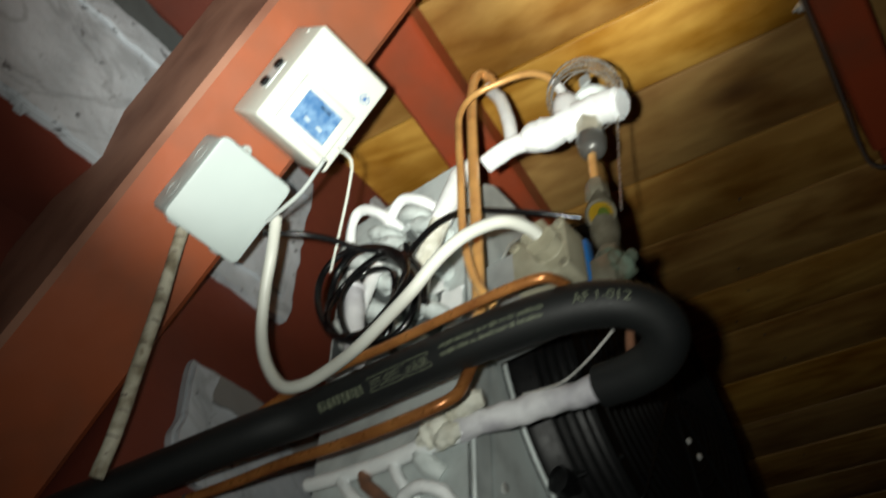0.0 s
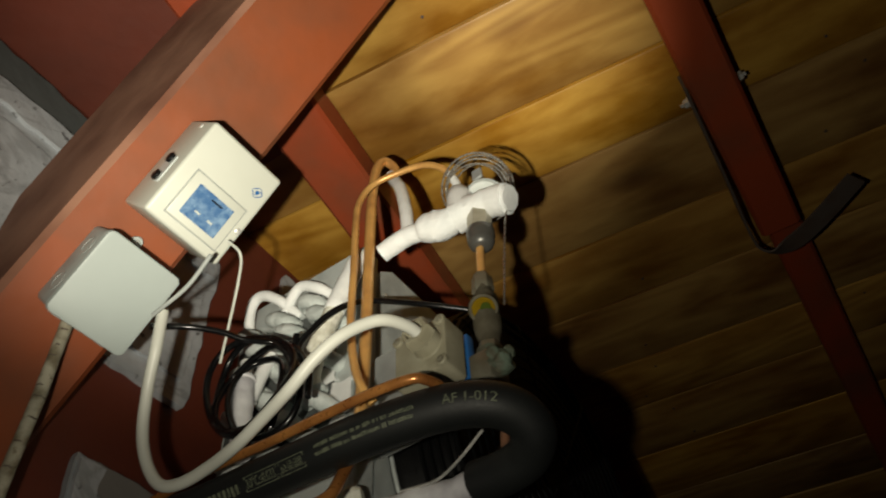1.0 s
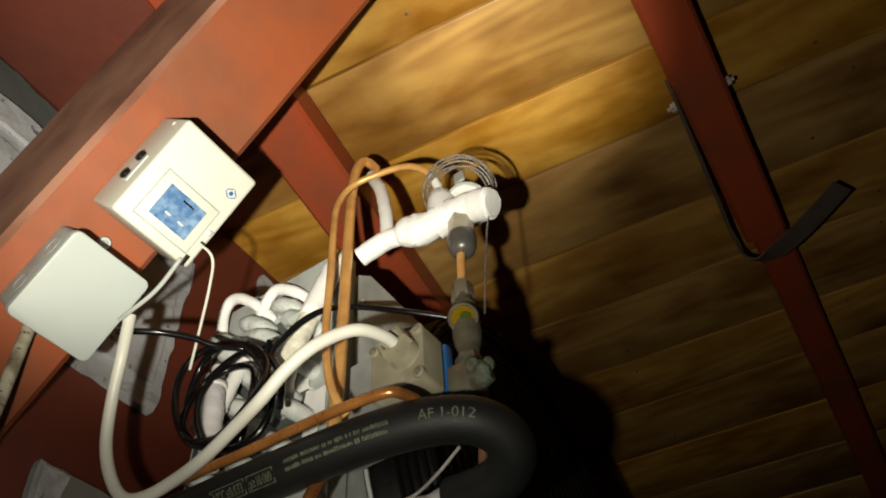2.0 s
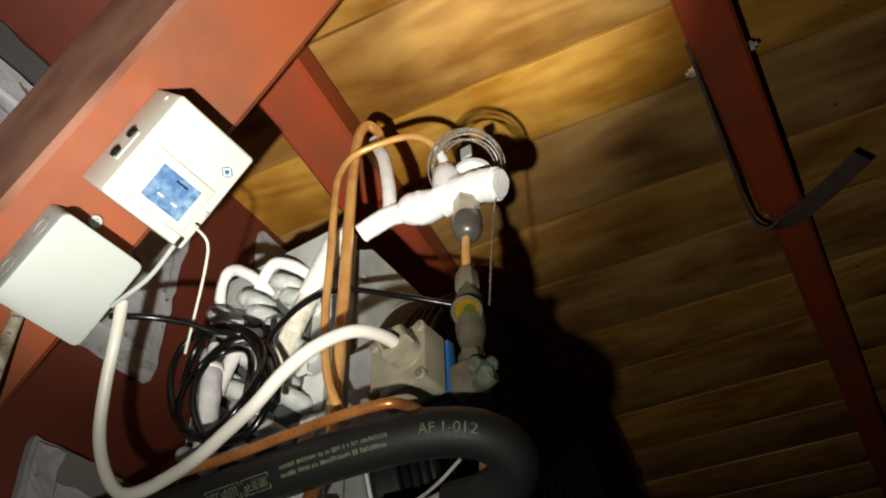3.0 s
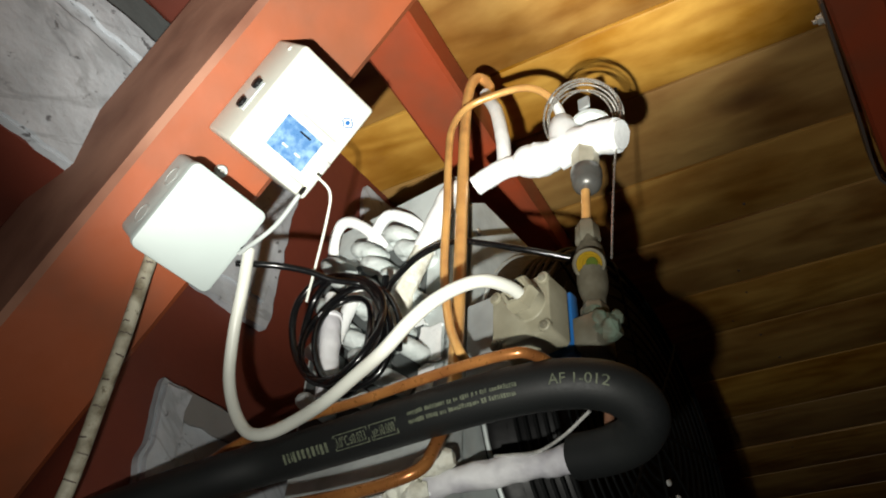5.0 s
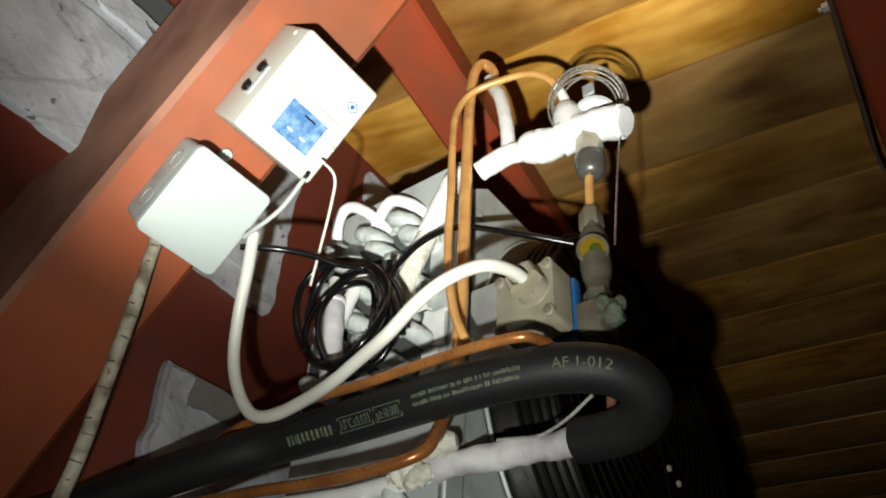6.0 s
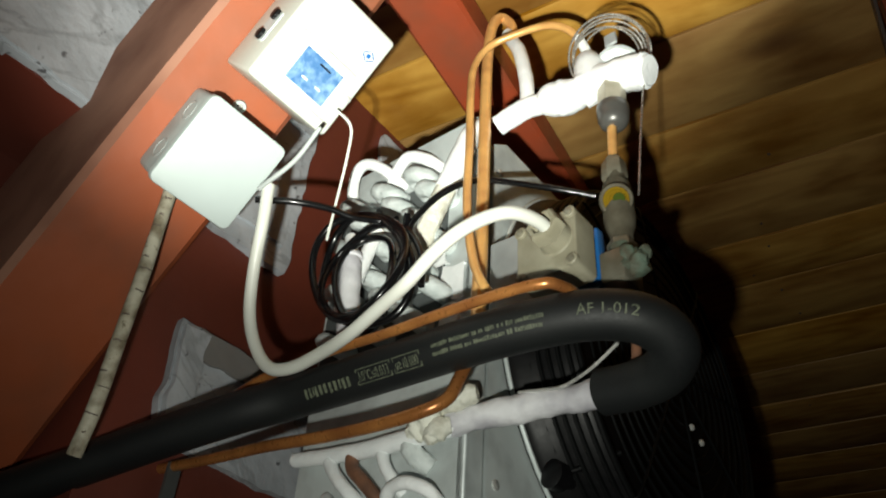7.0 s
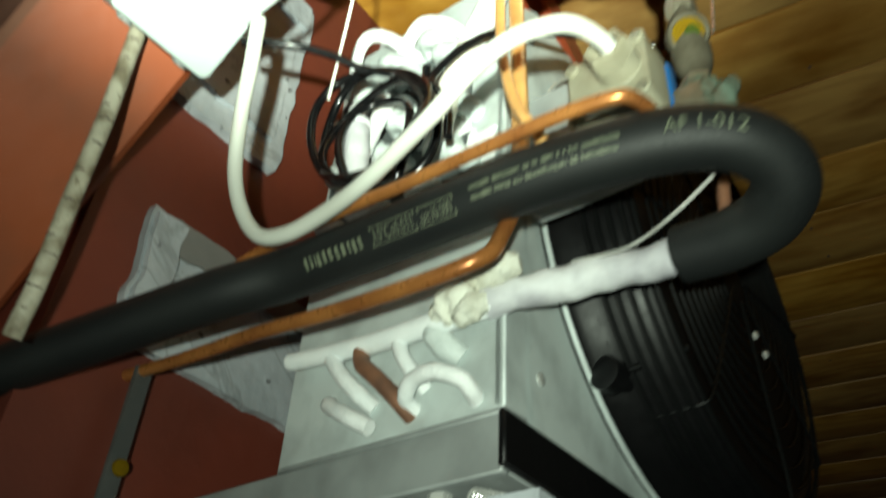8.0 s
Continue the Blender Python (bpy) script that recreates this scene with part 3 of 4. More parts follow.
# ---- cables at the boxes ----
single("white_cable", hose([P(*p) for p in [(-0.1685, 0.357, 1.895), (-0.1695, 0.343, 1.8955), (-0.175, 0.327, 1.893), (-0.184, 0.318, 1.889), (-0.197, 0.308, 1.878), (-0.213, 0.304, 1.866), (-0.234, 0.306, 1.854), (-0.262, 0.313, 1.850), (-0.287, 0.317, 1.844), (-0.312, 0.319, 1.840), (-0.335, 0.317, 1.836), (-0.352, 0.313, 1.840), (-0.362, 0.306, 1.857), (-0.363, 0.297, 1.878), (-0.354, 0.286, 1.905), (-0.340, 0.275, 1.926), (-0.332, 0.267, 1.951)]], 0.0041, 16), CABLE_WHITE,
       "thick cream-white cable hanging in a loop", "cable")
CONDUIT_LINE = [P(-0.392, 0.232, 1.972), P(-0.404, 0.238, 1.945), P(-0.412, 0.243, 1.90), P(-0.419, 0.246, 1.85), P(-0.430, 0.251, 1.804), P(-0.441, 0.254, 1.778)]


def conduit():
    top = thing("conduit", CONDUIT_LINE[-1], "stained pale flexible conduit below the junction box", "conduit")
    part("tube", hose(CONDUIT_LINE, 0.0047, 16, 10, lumps=0.05, lump_scale=60), CONDUIT, top)
    line = smooth_line(CONDUIT_LINE, 40)
    rng = random.Random(11)
    for k in range(13):
        q = int((0.10 + 0.065 * k + rng.uniform(-0.02, 0.02)) * (len(line) - 4))
        p, t, side, up = frames_along(line[q:q + 3])[1]
        face = (Vector((0.04, 0.0, 1.59)) - p).normalized()
        face = (face - t * face.dot(t)).normalized()
        across = t.cross(face)
        a0, a1 = rng.uniform(-1.3, 0.1), rng.uniform(0.3, 1.3)
        arc = [p + (face * math.cos(a) + across * math.sin(a)) * 0.00475 + t * 0.0012 * noise.noise(Vector((a * 2.5, k, 0))) for a in [a0 + (a1 - a0) * i / 7 for i in range(8)]]
        part("stain_ring", hose(arc, rng.uniform(0.00035, 0.0007), 6, 2, lumps=0.5, lump_scale=900), DARK_IRON, top, "dark dirt ring")


conduit()
single("black_cable", hose([P(*p) for p in [(-0.351, 0.272, 1.951), (-0.331, 0.290, 1.952), (-0.318, 0.310, 1.954), (-0.310, 0.325, 1.953), (-0.295, 0.345, 1.955), (-0.276, 0.348, 1.940), (-0.264, 0.350, 1.915), (-0.262, 0.350, 1.890)]], 0.0024, 10), CABLE_BLACK, "thin black cable from the junction box", "cable")
single("capillary_tube", hose([P(*p) for p in [(-0.283, 0.272, 1.998), (-0.275, 0.280, 1.984), (-0.291, 0.295, 1.978), (-0.318, 0.315, 1.963), (-0.339, 0.330, 1.949)]], 0.0010, 8), CREAM, "thin pale capillary tube below the pressure switch", "tube")
single("grey_lead", hose([P(*p) for p in [(-0.335, 0.262, 1.945), (-0.303, 0.262, 1.953), (-0.278, 0.258, 1.966)]], 0.0016, 10), BOX_SIDE, "short grey lead between the two boxes", "cable")


def cable_coil():
    top = thing("coiled_cable", P(-0.319, 0.352, 1.87), "coil of thin glossy black cable", "cable")
    c = P(-0.312, 0.345, 1.921)
    xs, ys = P(0.044, 0, -0.011), P(-0.007, 0.004, 0.050)
    turns = [(1.02, 1.00, 0.0, 0.0), (0.92, 0.97, -0.003, 0.001), (0.97, 0.93, 0.002, -0.003), (0.62, 0.90, -0.002, -0.004)]
    for k, (kx, ky, du, dz) in enumerate(turns):
        o = c + N * (0.0046 * k - 0.008) + P(du, 0, dz)
        loop = [o + xs * kx * math.cos(a) + ys * ky * math.sin(a) + N * 0.005 * math.sin(2 * a + 1.7 * k) for a in [2 * math.pi * i / 14 for i in range(14)]]
        part("cable_turn", hose(loop, 0.0027, 10, 5, True), CABLE_BLACK, top)
    part("cable_strand", hose([c + P(*p) for p in [(0.030, 0.006, 0.040), (0.024, 0.012, 0.014), (0.010, 0.013, -0.016), (-0.004, 0.008, -0.046)]], 0.0027, 10), CABLE_BLACK, top)


cable_coil()
single("black_cable", hose([P(*p) for p in [(-0.281, 0.352, 1.936), (-0.280, 0.354, 1.953), (-0.2735, 0.357, 1.9645), (-0.2636, 0.361, 1.976), (-0.2513, 0.368, 1.986), (-0.2432, 0.383, 1.9985), (-0.2304, 0.390, 1.996), (-0.2003, 0.405, 1.9855), (-0.172, 0.425, 1.9776)]], 0.0024, 10), CABLE_BLACK, "glossy black cable over the coil end", "cable")

# ---- cooling unit ----


def return_bend(a, b, out, r, lumps, bm=None):
    """A hairpin from a to b that bulges along out."""
    a, b, out = Vector(a), Vector(b), Vector(out)
    pts = [a, a + out * 0.45, a.lerp(b, 0.14) + out * 0.85, a.lerp(b, 0.5) + out, a.lerp(b, 0.86) + out * 0.85, b + out * 0.45, b]
    return hose(pts, r, 12, 5, lumps=lumps, bm=bm)


def cooling_unit():
    top = thing("evaporator_unit", P(-0.20, 0.58, 1.72), "grey sheet-metal evaporator unit with frosted bends and a black fan", "cooling unit")
    cen = axes(P(-0.33, 0.575, 1.925), U, N, Z)
    part("coil_block", block(cen, (0.132, 0.345, 0.32), 0.002, 1), STEEL_DULL, top)
    part("end_plate", block(axes(P(-0.332, 0.400, 1.921), U, N, Z), (0.148, 0.004, 0.340), 0.001, 1), STEEL, top, "galvanised end plate")
    part("flange", block(axes(P(-0.262, 0.4085, 1.925), U, N, Z), (0.006, 0.021, 0.335), 0.0015, 1), STEEL, top)
    # side plate with a round opening for the fan
    fan_c, fan_r = (0.600, 1.928), 0.150
    sp = bmesh.new()
    n0, n1, z0, z1 = 0.42, 0.79, 1.752, 2.09
    seg = 64
    for u in (-0.262, -0.258):
        ring, rim = [], []
        for k in range(seg):
            a = 2 * math.pi * k / seg + math.pi / 4
            ca, sa = math.cos(a), math.sin(a)
            ring.append(sp.verts.new(P(u, fan_c[0] + fan_r * ca, fan_c[1] + fan_r * sa)))
            s = min(((n1 if ca > 0 else n0) - fan_c[0]) / ca if abs(ca) > 1e-6 else 9, ((z1 if sa > 0 else z0) - fan_c[1]) / sa if abs(sa) > 1e-6 else 9)
            rim.append(sp.verts.new(P(u, fan_c[0] + s * ca, fan_c[1] + s * sa)))
        for k in range(seg):
            sp.faces.new((ring[k], ring[(k + 1) % seg], rim[(k + 1) % seg], rim[k]))
    part("side_plate", sp, STEEL, top, "galvanised side plate", smooth=False)
    for n, z in ((0.430, 1.785), (0.430, 2.05)):
        screw(P(-0.258, n, z), U, 0.0035, top)
    c = P(-0.258, *fan_c)
    sh = part("fan_shroud", turned(c, U, [(0.0, 0.150), (0.0, 0.172), (0.006, 0.174), (0.010, 0.170), (0.018, 0.168), (0.023, 0.165), (0.024, 0.158), (0.018, 0.152), (0.0, 0.150)], 72), BLACK, top, "glossy black round fan shroud")
    part("rim_band", turned(c, U, [(0.003, 0.158), (0.003, 0.1755), (0.0045, 0.1765), (0.006, 0.1755), (0.006, 0.158)], 72), STEEL, sh, "bright metal band")
    # Added black disc hides the lit coil and stands in for unlit depth.
    part("fan_dark_backing", turned(c, U, [(-0.0035, 0.149), (-0.0005, 0.149), (0.0, 0.140), (0.0005, 0)], 48), BLACK, top, "black disc standing for the dark inside the fan")

    def ring(r, out, wire=0.0011):
        loop = [c + U * out + N * r * math.cos(a) + Z * r * math.sin(a) for a in [2 * math.pi * i / 36 for i in range(36)]]
        part("guard_ring", hose(loop, wire, 6, 2, True), BLACK_SATIN, top)

    part("fan_drum", turned(c, U, [(0.0, 0.152), (0.0, 0.165), (0.046, 0.1625), (0.050, 0.160), (0.051, 0.155), (0.048, 0.152)], 72), BLACK, top, "deep black drum round the fan")
    for k in range(6):
        ring(0.1668 - 0.0004 * k, 0.010 + 0.0074 * k, 0.0017)
    ring(0.161, 0.053, 0.002)
    for k in range(10):
        ring(0.030 + 0.0128 * k, 0.056)
    for k in range(8):
        a = 2 * math.pi * k / 8 + 0.2
        d = N * math.cos(a) + Z * math.sin(a)
        part("guard_spoke", hose([c + U * 0.058 + d * 0.02, c + U * 0.058 + d * 0.09, c + U * 0.057 + d * 0.152, c + U * 0.050 + d * 0.1625, c + U * 0.02 + d * 0.1645], 0.0012, 6, 3), BLACK_SATIN, top)
    part("fan_motor", turned(c, U, [(0.0, 0.036), (0.040, 0.036), (0.046, 0.032), (0.048, 0.012), (0.049, 0)], 28), BLACK, top)
    for k in range(5):
        a = 2 * math.pi * k / 5
        d, e = N * math.cos(a) + Z * math.sin(a), -N * math.sin(a) + Z * math.cos(a)
        bl = bmesh.new()
        rows = []
        for i in range(7):
            r = 0.034 + 0.017 * i
            w = 0.014 + 0.0030 * i
            tw = 0.9 - 0.07 * i
            o = c + d * r + U * 0.024
            s = e * math.cos(tw) + U * math.sin(tw)
            th = s.cross(d) * 0.0009
            rows.append([bl.verts.new(o + s * w + th), bl.verts.new(o - s * w + th), bl.verts.new(o - s * w - th), bl.verts.new(o + s * w - th)])
        for r0, r1 in zip(rows[:-1], rows[1:]):
            for q in range(4):
                bl.faces.new((r0[q], r0[(q + 1) % 4], r1[(q + 1) % 4], r1[q]))
        bl.faces.new(rows[0][::-1])
        bl.faces.new(rows[-1])
        part("fan_blade", bl, BLACK, top)
    # clamp on the shroud's edge
    o = P(-0.245, 0.478, 1.806)
    cl = part("clamp", turned(o - N * 0.006, N + U * 0.2, [(0, 0.006), (0.002, 0.010), (0.012, 0.010), (0.015, 0.006), (0.034, 0.006), (0.036, 0.003)], 16), BLACK, top, "black knob clamp")
    part("clamp_arm", hose([P(-0.240, 0.480, 1.807), P(-0.226, 0.488, 1.812), P(-0.206, 0.500, 1.822)], 0.0022, 10), BLACK_SATIN, cl)
    for n, z in ((0.612, 1.885), (0.628, 1.878)):
        part("bolt_head", turned(P(-0.1985, n, z), U, [(0, 0.0028), (0.002, 0.0028), (0.003, 0.0015), (0.0031, 0)], 8), CHROME, top)
    # drip tray below
    t = block(axes(P(-0.372, 0.390, 1.7345), U, N, Z), (0.240, 0.006, 0.027), 0.001, 1)
    block(axes(P(-0.3215, 0.396, 1.7495), U, N, Z), (0.143, 0.018, 0.003), 0.0008, 1, t)
    tr = part("tray_front", t, STEEL_DULL, top, "dull grey folded tray front")
    # Tray side in black, its colour standing in for the shaded gap here.
    t = block(axes(P(-0.25, 0.583, 1.735), U, N, Z), (0.004, 0.40, 0.026), 0.001, 1)
    part("tray_side_dark_gap", t, BLACK, top)
    t = block(axes(P(-0.317, 0.583, 1.7255), U, N, Z), (0.126, 0.38, 0.004), 0.001, 1)
    part("tray_floor", t, STEEL_DULL, top)
    for u, n in ((-0.296, 0.402), (-0.347, 0.405)):
        turns = [P(u + 0.022 + 0.004 * math.cos(a) + 0.0010 * a / 6.28, n - 0.004 + 0.0016 * a / 6.28, 1.7175 + 0.004 * math.sin(a)) for a in [0.785 * i for i in range(96)]]
        part("heater_spring", hose(turns, 0.0008, 6, 2), CHROME, top, "bright wire spring")
        part("tray_bolt", turned(P(u, n, 1.7235), -Z, [(0, 0.006), (0.004, 0.006), (0.0042, 0.003), (0.016, 0.003), (0.0165, 0.0026)], 6), CHROME, top)
    part("support_board", rough_slab(axes(P(-0.268, 0.445, 1.712), U, N, Z), (0.050, 0.09, 0.010), (14, 20), 0.0008, 0.001), PLASTER, top, "speckled grey board under the tray", smooth=False)
    # bends, frosted white, each a part
    for pts in ([(-0.398, 0.413, 2.027), (-0.394, 0.399, 2.050), (-0.380, 0.382, 2.069), (-0.365, 0.378, 2.077), (-0.347, 0.383, 2.066), (-0.335, 0.399, 2.051), (-0.330, 0.413, 2.041)],
                [(-0.369, 0.419, 2.015), (-0.361, 0.404, 2.036), (-0.342, 0.392, 2.056), (-0.323, 0.386, 2.068), (-0.304, 0.390, 2.059), (-0.292, 0.404, 2.048), (-0.287, 0.419, 2.037)]):
        part("frosted_bend", hose([P(*p) for p in pts], 0.0050, 14, lumps=0.08), FROST, top, "thickly frosted return bend")
    # Added dark sheet stands in for the deep shade between the bends.
    part("bend_gap_shade", block(axes(P(-0.342, 0.3970, 1.955), U, N, Z), (0.118, 0.003, 0.165), 0.001, 1), STONE_AND_GAP_SHADE, top, "dark sheet painted as the shade between the bends")
    rows = [(2.046 - 0.0225 * k, [-0.390 + 0.014 * (k % 2) + 0.036 * q for q in range(3)]) for k in range(7)]
    for z, us in rows:
        for u in us:
            part("return_bend", return_bend(P(u, 0.399, z), P(u + 0.024, 0.399, z - 0.017), -N * 0.016, 0.0070, 0.13), ICE_GREY, top, "bend furred with grey frost")
    part("return_bend", hose([P(*p) for p in [(-0.312, 0.400, 1.768), (-0.311, 0.390, 1.7715), (-0.302, 0.384, 1.776), (-0.287, 0.381, 1.775), (-0.275, 0.384, 1.770), (-0.272, 0.390, 1.766), (-0.275, 0.400, 1.764)]], 0.0042, 14, lumps=0.16, lump_scale=110), FROST, top, "frosted lower bend")
    part("stub_pipe", hose([P(-0.374, 0.400, 1.789), P(-0.364, 0.391, 1.781), P(-0.346, 0.386, 1.769), P(-0.332, 0.389, 1.760)], 0.0045, 14, lumps=0.12, lump_scale=110), FROST, top, "frosted stub pipe")
    part("header_pipe", hose([P(-0.400, 0.388, 1.817), P(-0.394, 0.388, 1.816), P(-0.363, 0.388, 1.812), P(-0.333, 0.388, 1.809), P(-0.303, 0.388, 1.808), P(-0.279, 0.389, 1.808), P(-0.262, 0.393, 1.812)], 0.0056, 18, 8, lumps=0.06, lump_scale=95, taper=lambda k: (0.72 if k < 0.02 else 0.85) + 0.35 * k), FROST, top, "frost-covered header pipe")
    part("branch_pipe", hose([P(-0.343, 0.388, 1.806), P(-0.340, 0.387, 1.797), P(-0.327, 0.387, 1.784), P(-0.316, 0.392, 1.771), P(-0.314, 0.400, 1.766)], 0.0046, 14, lumps=0.05), COPPER_DULL, top, "browned bare copper branch")
    part("branch_pipe", hose([P(-0.364, 0.388, 1.808), P(-0.357, 0.388, 1.797), P(-0.345, 0.390, 1.784), P(-0.338, 0.398, 1.776)], 0.0046, 14, lumps=0.14, lump_scale=110), FROST, top, "frosted branch")
    part("branch_pipe", hose([P(-0.318, 0.389, 1.806), P(-0.314, 0.389, 1.795), P(-0.309, 0.393, 1.785), P(-0.306, 0.400, 1.779)], 0.0042, 14, lumps=0.14, lump_scale=110), FROST, top, "frosted branch")
    part("branch_pipe", hose([P(-0.297, 0.390, 1.806), P(-0.291, 0.391, 1.797), P(-0.284, 0.399, 1.790)], 0.0066, 14, lumps=0.20, lump_scale=90), ICE_GREY, top, "branch under thin grey frost")
    for u, z, r, w in ((-0.279, 1.812, 0.0095, 0.012), (-0.270, 1.806, 0.0070, 0.009), (-0.258, 1.8225, 0.0072, 0.016)):
        part("frost_lump", hose([P(u - w, 0.387, z - 0.003), P(u - w * 0.4, 0.385, z - 0.001), P(u + w * 0.4, 0.384, z + 0.001), P(u + w, 0.387, z + 0.002)], r, 20, 7, lumps=0.30, lump_scale=170, taper=lambda q: 0.62 + 0.38 * math.sin(math.pi * q)), FROST_CREAM, top, "knobbly lump of yellowed frost")
    for u0, z0, w, h in ((-0.272, 1.925, 0.020, 0.030), (-0.276, 1.895, 0.017, 0.024), (-0.290, 1.952, 0.022, 0.018)):
        part("frost_blister", rough_slab(axes(P(u0, 0.3972, z0), U, Z, -N), (w, h, 0.004), (12, 14), 0.0012, 0.006), FROST, top, "ragged blister of frost on the end plate")


cooling_unit()

# ---- pipes ----
TUBE = [(-0.64, 0.212, 1.739), (-0.60, 0.231, 1.753), (-0.545, 0.257, 1.773), (-0.500, 0.278, 1.789), (-0.460, 0.295, 1.802), (-0.422, 0.309, 1.8125), (-0.382, 0.3215, 1.8205), (-0.347, 0.335, 1.828), (-0.300, 0.338, 1.828), (-0.256, 0.340, 1.828), (-0.215, 0.342, 1.828), (-0.180, 0.347, 1.829), (-0.149, 0.355, 1.829), (-0.128, 0.366, 1.827), (-0.118, 0.380, 1.823), (-0.118, 0.393, 1.818), (-0.130, 0.406, 1.815), (-0.149, 0.412, 1.815), (-0.172, 0.414, 1.8175)]
TUBE_R = 0.0138


def insulated_pipe():
    top = thing("insulated_pipe", P(-0.25, 0.34, 1.81), "black foam-rubber insulated pipe with faint printing, bent back on itself", "pipe")
    part("insulation", hose([P(*p) for p in TUBE], TUBE_R, 28, 8, lumps=0.012, lump_scale=40), RUBBER, top)
    line = smooth_line([P(*p) for p in TUBE], 24)
    run = [0.0]
    for a, b in zip(line[:-1], line[1:]):
        run.append(run[-1] + (b - a).length)
    dist = np.array(run)

    def on(s, phi, lift=0.0006):
        """A place on the tube: s metres along, phi turned up from facing the torch."""
        i = int(min(max(np.searchsorted(dist, s), 1), len(line) - 1))
        p = line[i - 1].lerp(line[i], (s - dist[i - 1]) / (dist[i] - dist[i - 1]))
        t = (line[i] - line[i - 1]).normalized()
        side = (Z - t * t.z).normalized()
        out = Vector((0.045, 0.0, 1.60)) - p
        face = (out - t * out.dot(t)).normalized()
        side = t.cross(face)
        side = side if side.z > 0 else -side
        return p + (face * math.cos(phi) + side * math.sin(phi)) * (TUBE_R + lift)

    def at_u(u):
        return float(dist[int(np.argmin([abs(q.dot(U) - u) + (5 if q.dot(N) > 0.385 else 0) for q in line]))])

    def bar(s0, s1, y0, y1, name="print_bar"):
        bm = bmesh.new()
        k = max(2, int((s1 - s0) / 0.004))
        rows = [[bm.verts.new(on(s0 + (s1 - s0) * i / k, y / TUBE_R, l)) for y, l in ((y0, 0.0002), (y1, 0.0002), (y1, 0.0005), (y0, 0.0005))] for i in range(k + 1)]
        for a, b in zip(rows[:-1], rows[1:]):
            for q in range(4):
                bm.faces.new((a[q], a[(q + 1) % 4], b[(q + 1) % 4], b[q]))
        bm.faces.new(rows[0][::-1])
        bm.faces.new(rows[-1])
        part(name, bm, PRINT, top)

    def words(text, s, y, size, width=0.0):
        cu = bpy.data.curves.new("print_code", "FONT")
        cu.body, cu.size, cu.extrude = text, size, 0.00012
        cu.space_character = 1.04
        tmp = bpy.data.objects.new("print_code", cu)
        me = bpy.data.meshes.new_from_object(tmp)
        bpy.data.objects.remove(tmp)
        bm = bmesh.new()
        bm.from_mesh(me)
        bpy.data.meshes.remove(me)
        squeeze = width / max(v.co.x for v in bm.verts) if width else 1.0
        for v in bm.verts:
            v.co = on(s + v.co.x * squeeze, (y + v.co.y) / TUBE_R, 0.0005 + v.co.z)
        part("print_code", bm, PRINT, top, "pale printed size code", smooth=False)

    words("AF 1-012", at_u(-0.151), 0.0004, 0.0080, 0.0275)
    s = at_u(-0.328)
    for i, w in enumerate((0.0035, 0.003, 0.0015, 0.0035, 0.0035, 0.004, 0.0035, 0.0035, 0.0025, 0.0035, 0.0035)):
        bar(s, s + w * 0.55, -0.0044 + 0.0004 * (i % 3), 0.0018)
        s += w + 0.0002
    for u0, u1, text in ((-0.287, -0.262, "\u03bb0\u00b0C\u22640.033"), (-0.259, -0.240, "\u00b5\u226510.000")):
        a, b = at_u(u0), at_u(u1)
        bar(a, b, 0.0036, 0.0041)
        bar(a, b, -0.0052, -0.0047)
        bar(a, a + 0.0006, -0.005, 0.004)
        bar(b - 0.0006, b, -0.005, 0.004)
        words(text, a + 0.0015, -0.0034, 0.0082, b - a - 0.003)
    rng = random.Random(8)
    for y in (0.0022, -0.0024):
        s, e = at_u(-0.232), at_u(-0.168)
        while s < e:
            w = rng.uniform(0.0007, 0.0013)
            bar(s, s + w, y + rng.uniform(0, 0.0005), y + rng.uniform(0.0020, 0.0028))
            s += w + (0.0016 if rng.random() < 0.2 else rng.uniform(0.0003, 0.0006))


insulated_pipe()
single("taped_pipe", hose([P(*p) for p in [(-0.166, 0.4140, 1.8175), (-0.185, 0.4135, 1.8175), (-0.205, 0.410, 1.8185), (-0.227, 0.406, 1.818), (-0.250, 0.397, 1.815), (-0.266, 0.393, 1.813)]], 0.0088, 20, 8, lumps=0.14, lump_scale=95, taper=lambda k: 1.0 + 0.06 * math.sin(k * 14) - 0.18 * max(0, k - 0.6)), TAPE, "pipe end wrapped in wrinkled whitish tape", "pipe")
single("copper_pipe", hose([P(*p) for p in [(-0.154, 0.372, 1.842), (-0.153, 0.352, 1.843), (-0.155, 0.338, 1.841), (-0.161, 0.331, 1.840), (-0.185, 0.328, 1.841), (-0.225, 0.327, 1.842), (-0.268, 0.327, 1.843), (-0.317, 0.327, 1.846), (-0.374, 0.330, 1.848), (-0.418, 0.336, 1.846), (-0.47, 0.345, 1.84)]], 0.0032, 12), COPPER_RED, "thin bare copper pipe lying along the black insulation", "pipe", "copper pipes")
single("copper_pipe", hose([P(*p) for p in [(-0.222, 0.356, 1.836), (-0.225, 0.352, 1.821), (-0.227, 0.349, 1.811), (-0.230, 0.344, 1.798), (-0.241, 0.338, 1.791), (-0.268, 0.335, 1.789), (-0.314, 0.336, 1.793), (-0.369, 0.337, 1.800), (-0.424, 0.342, 1.807), (-0.497, 0.344, 1.815), (-0.57, 0.345, 1.823)]], 0.0038, 12), COPPER_RED, "bare copper pipe bending under the black insulation", "pipe", "copper pipes")
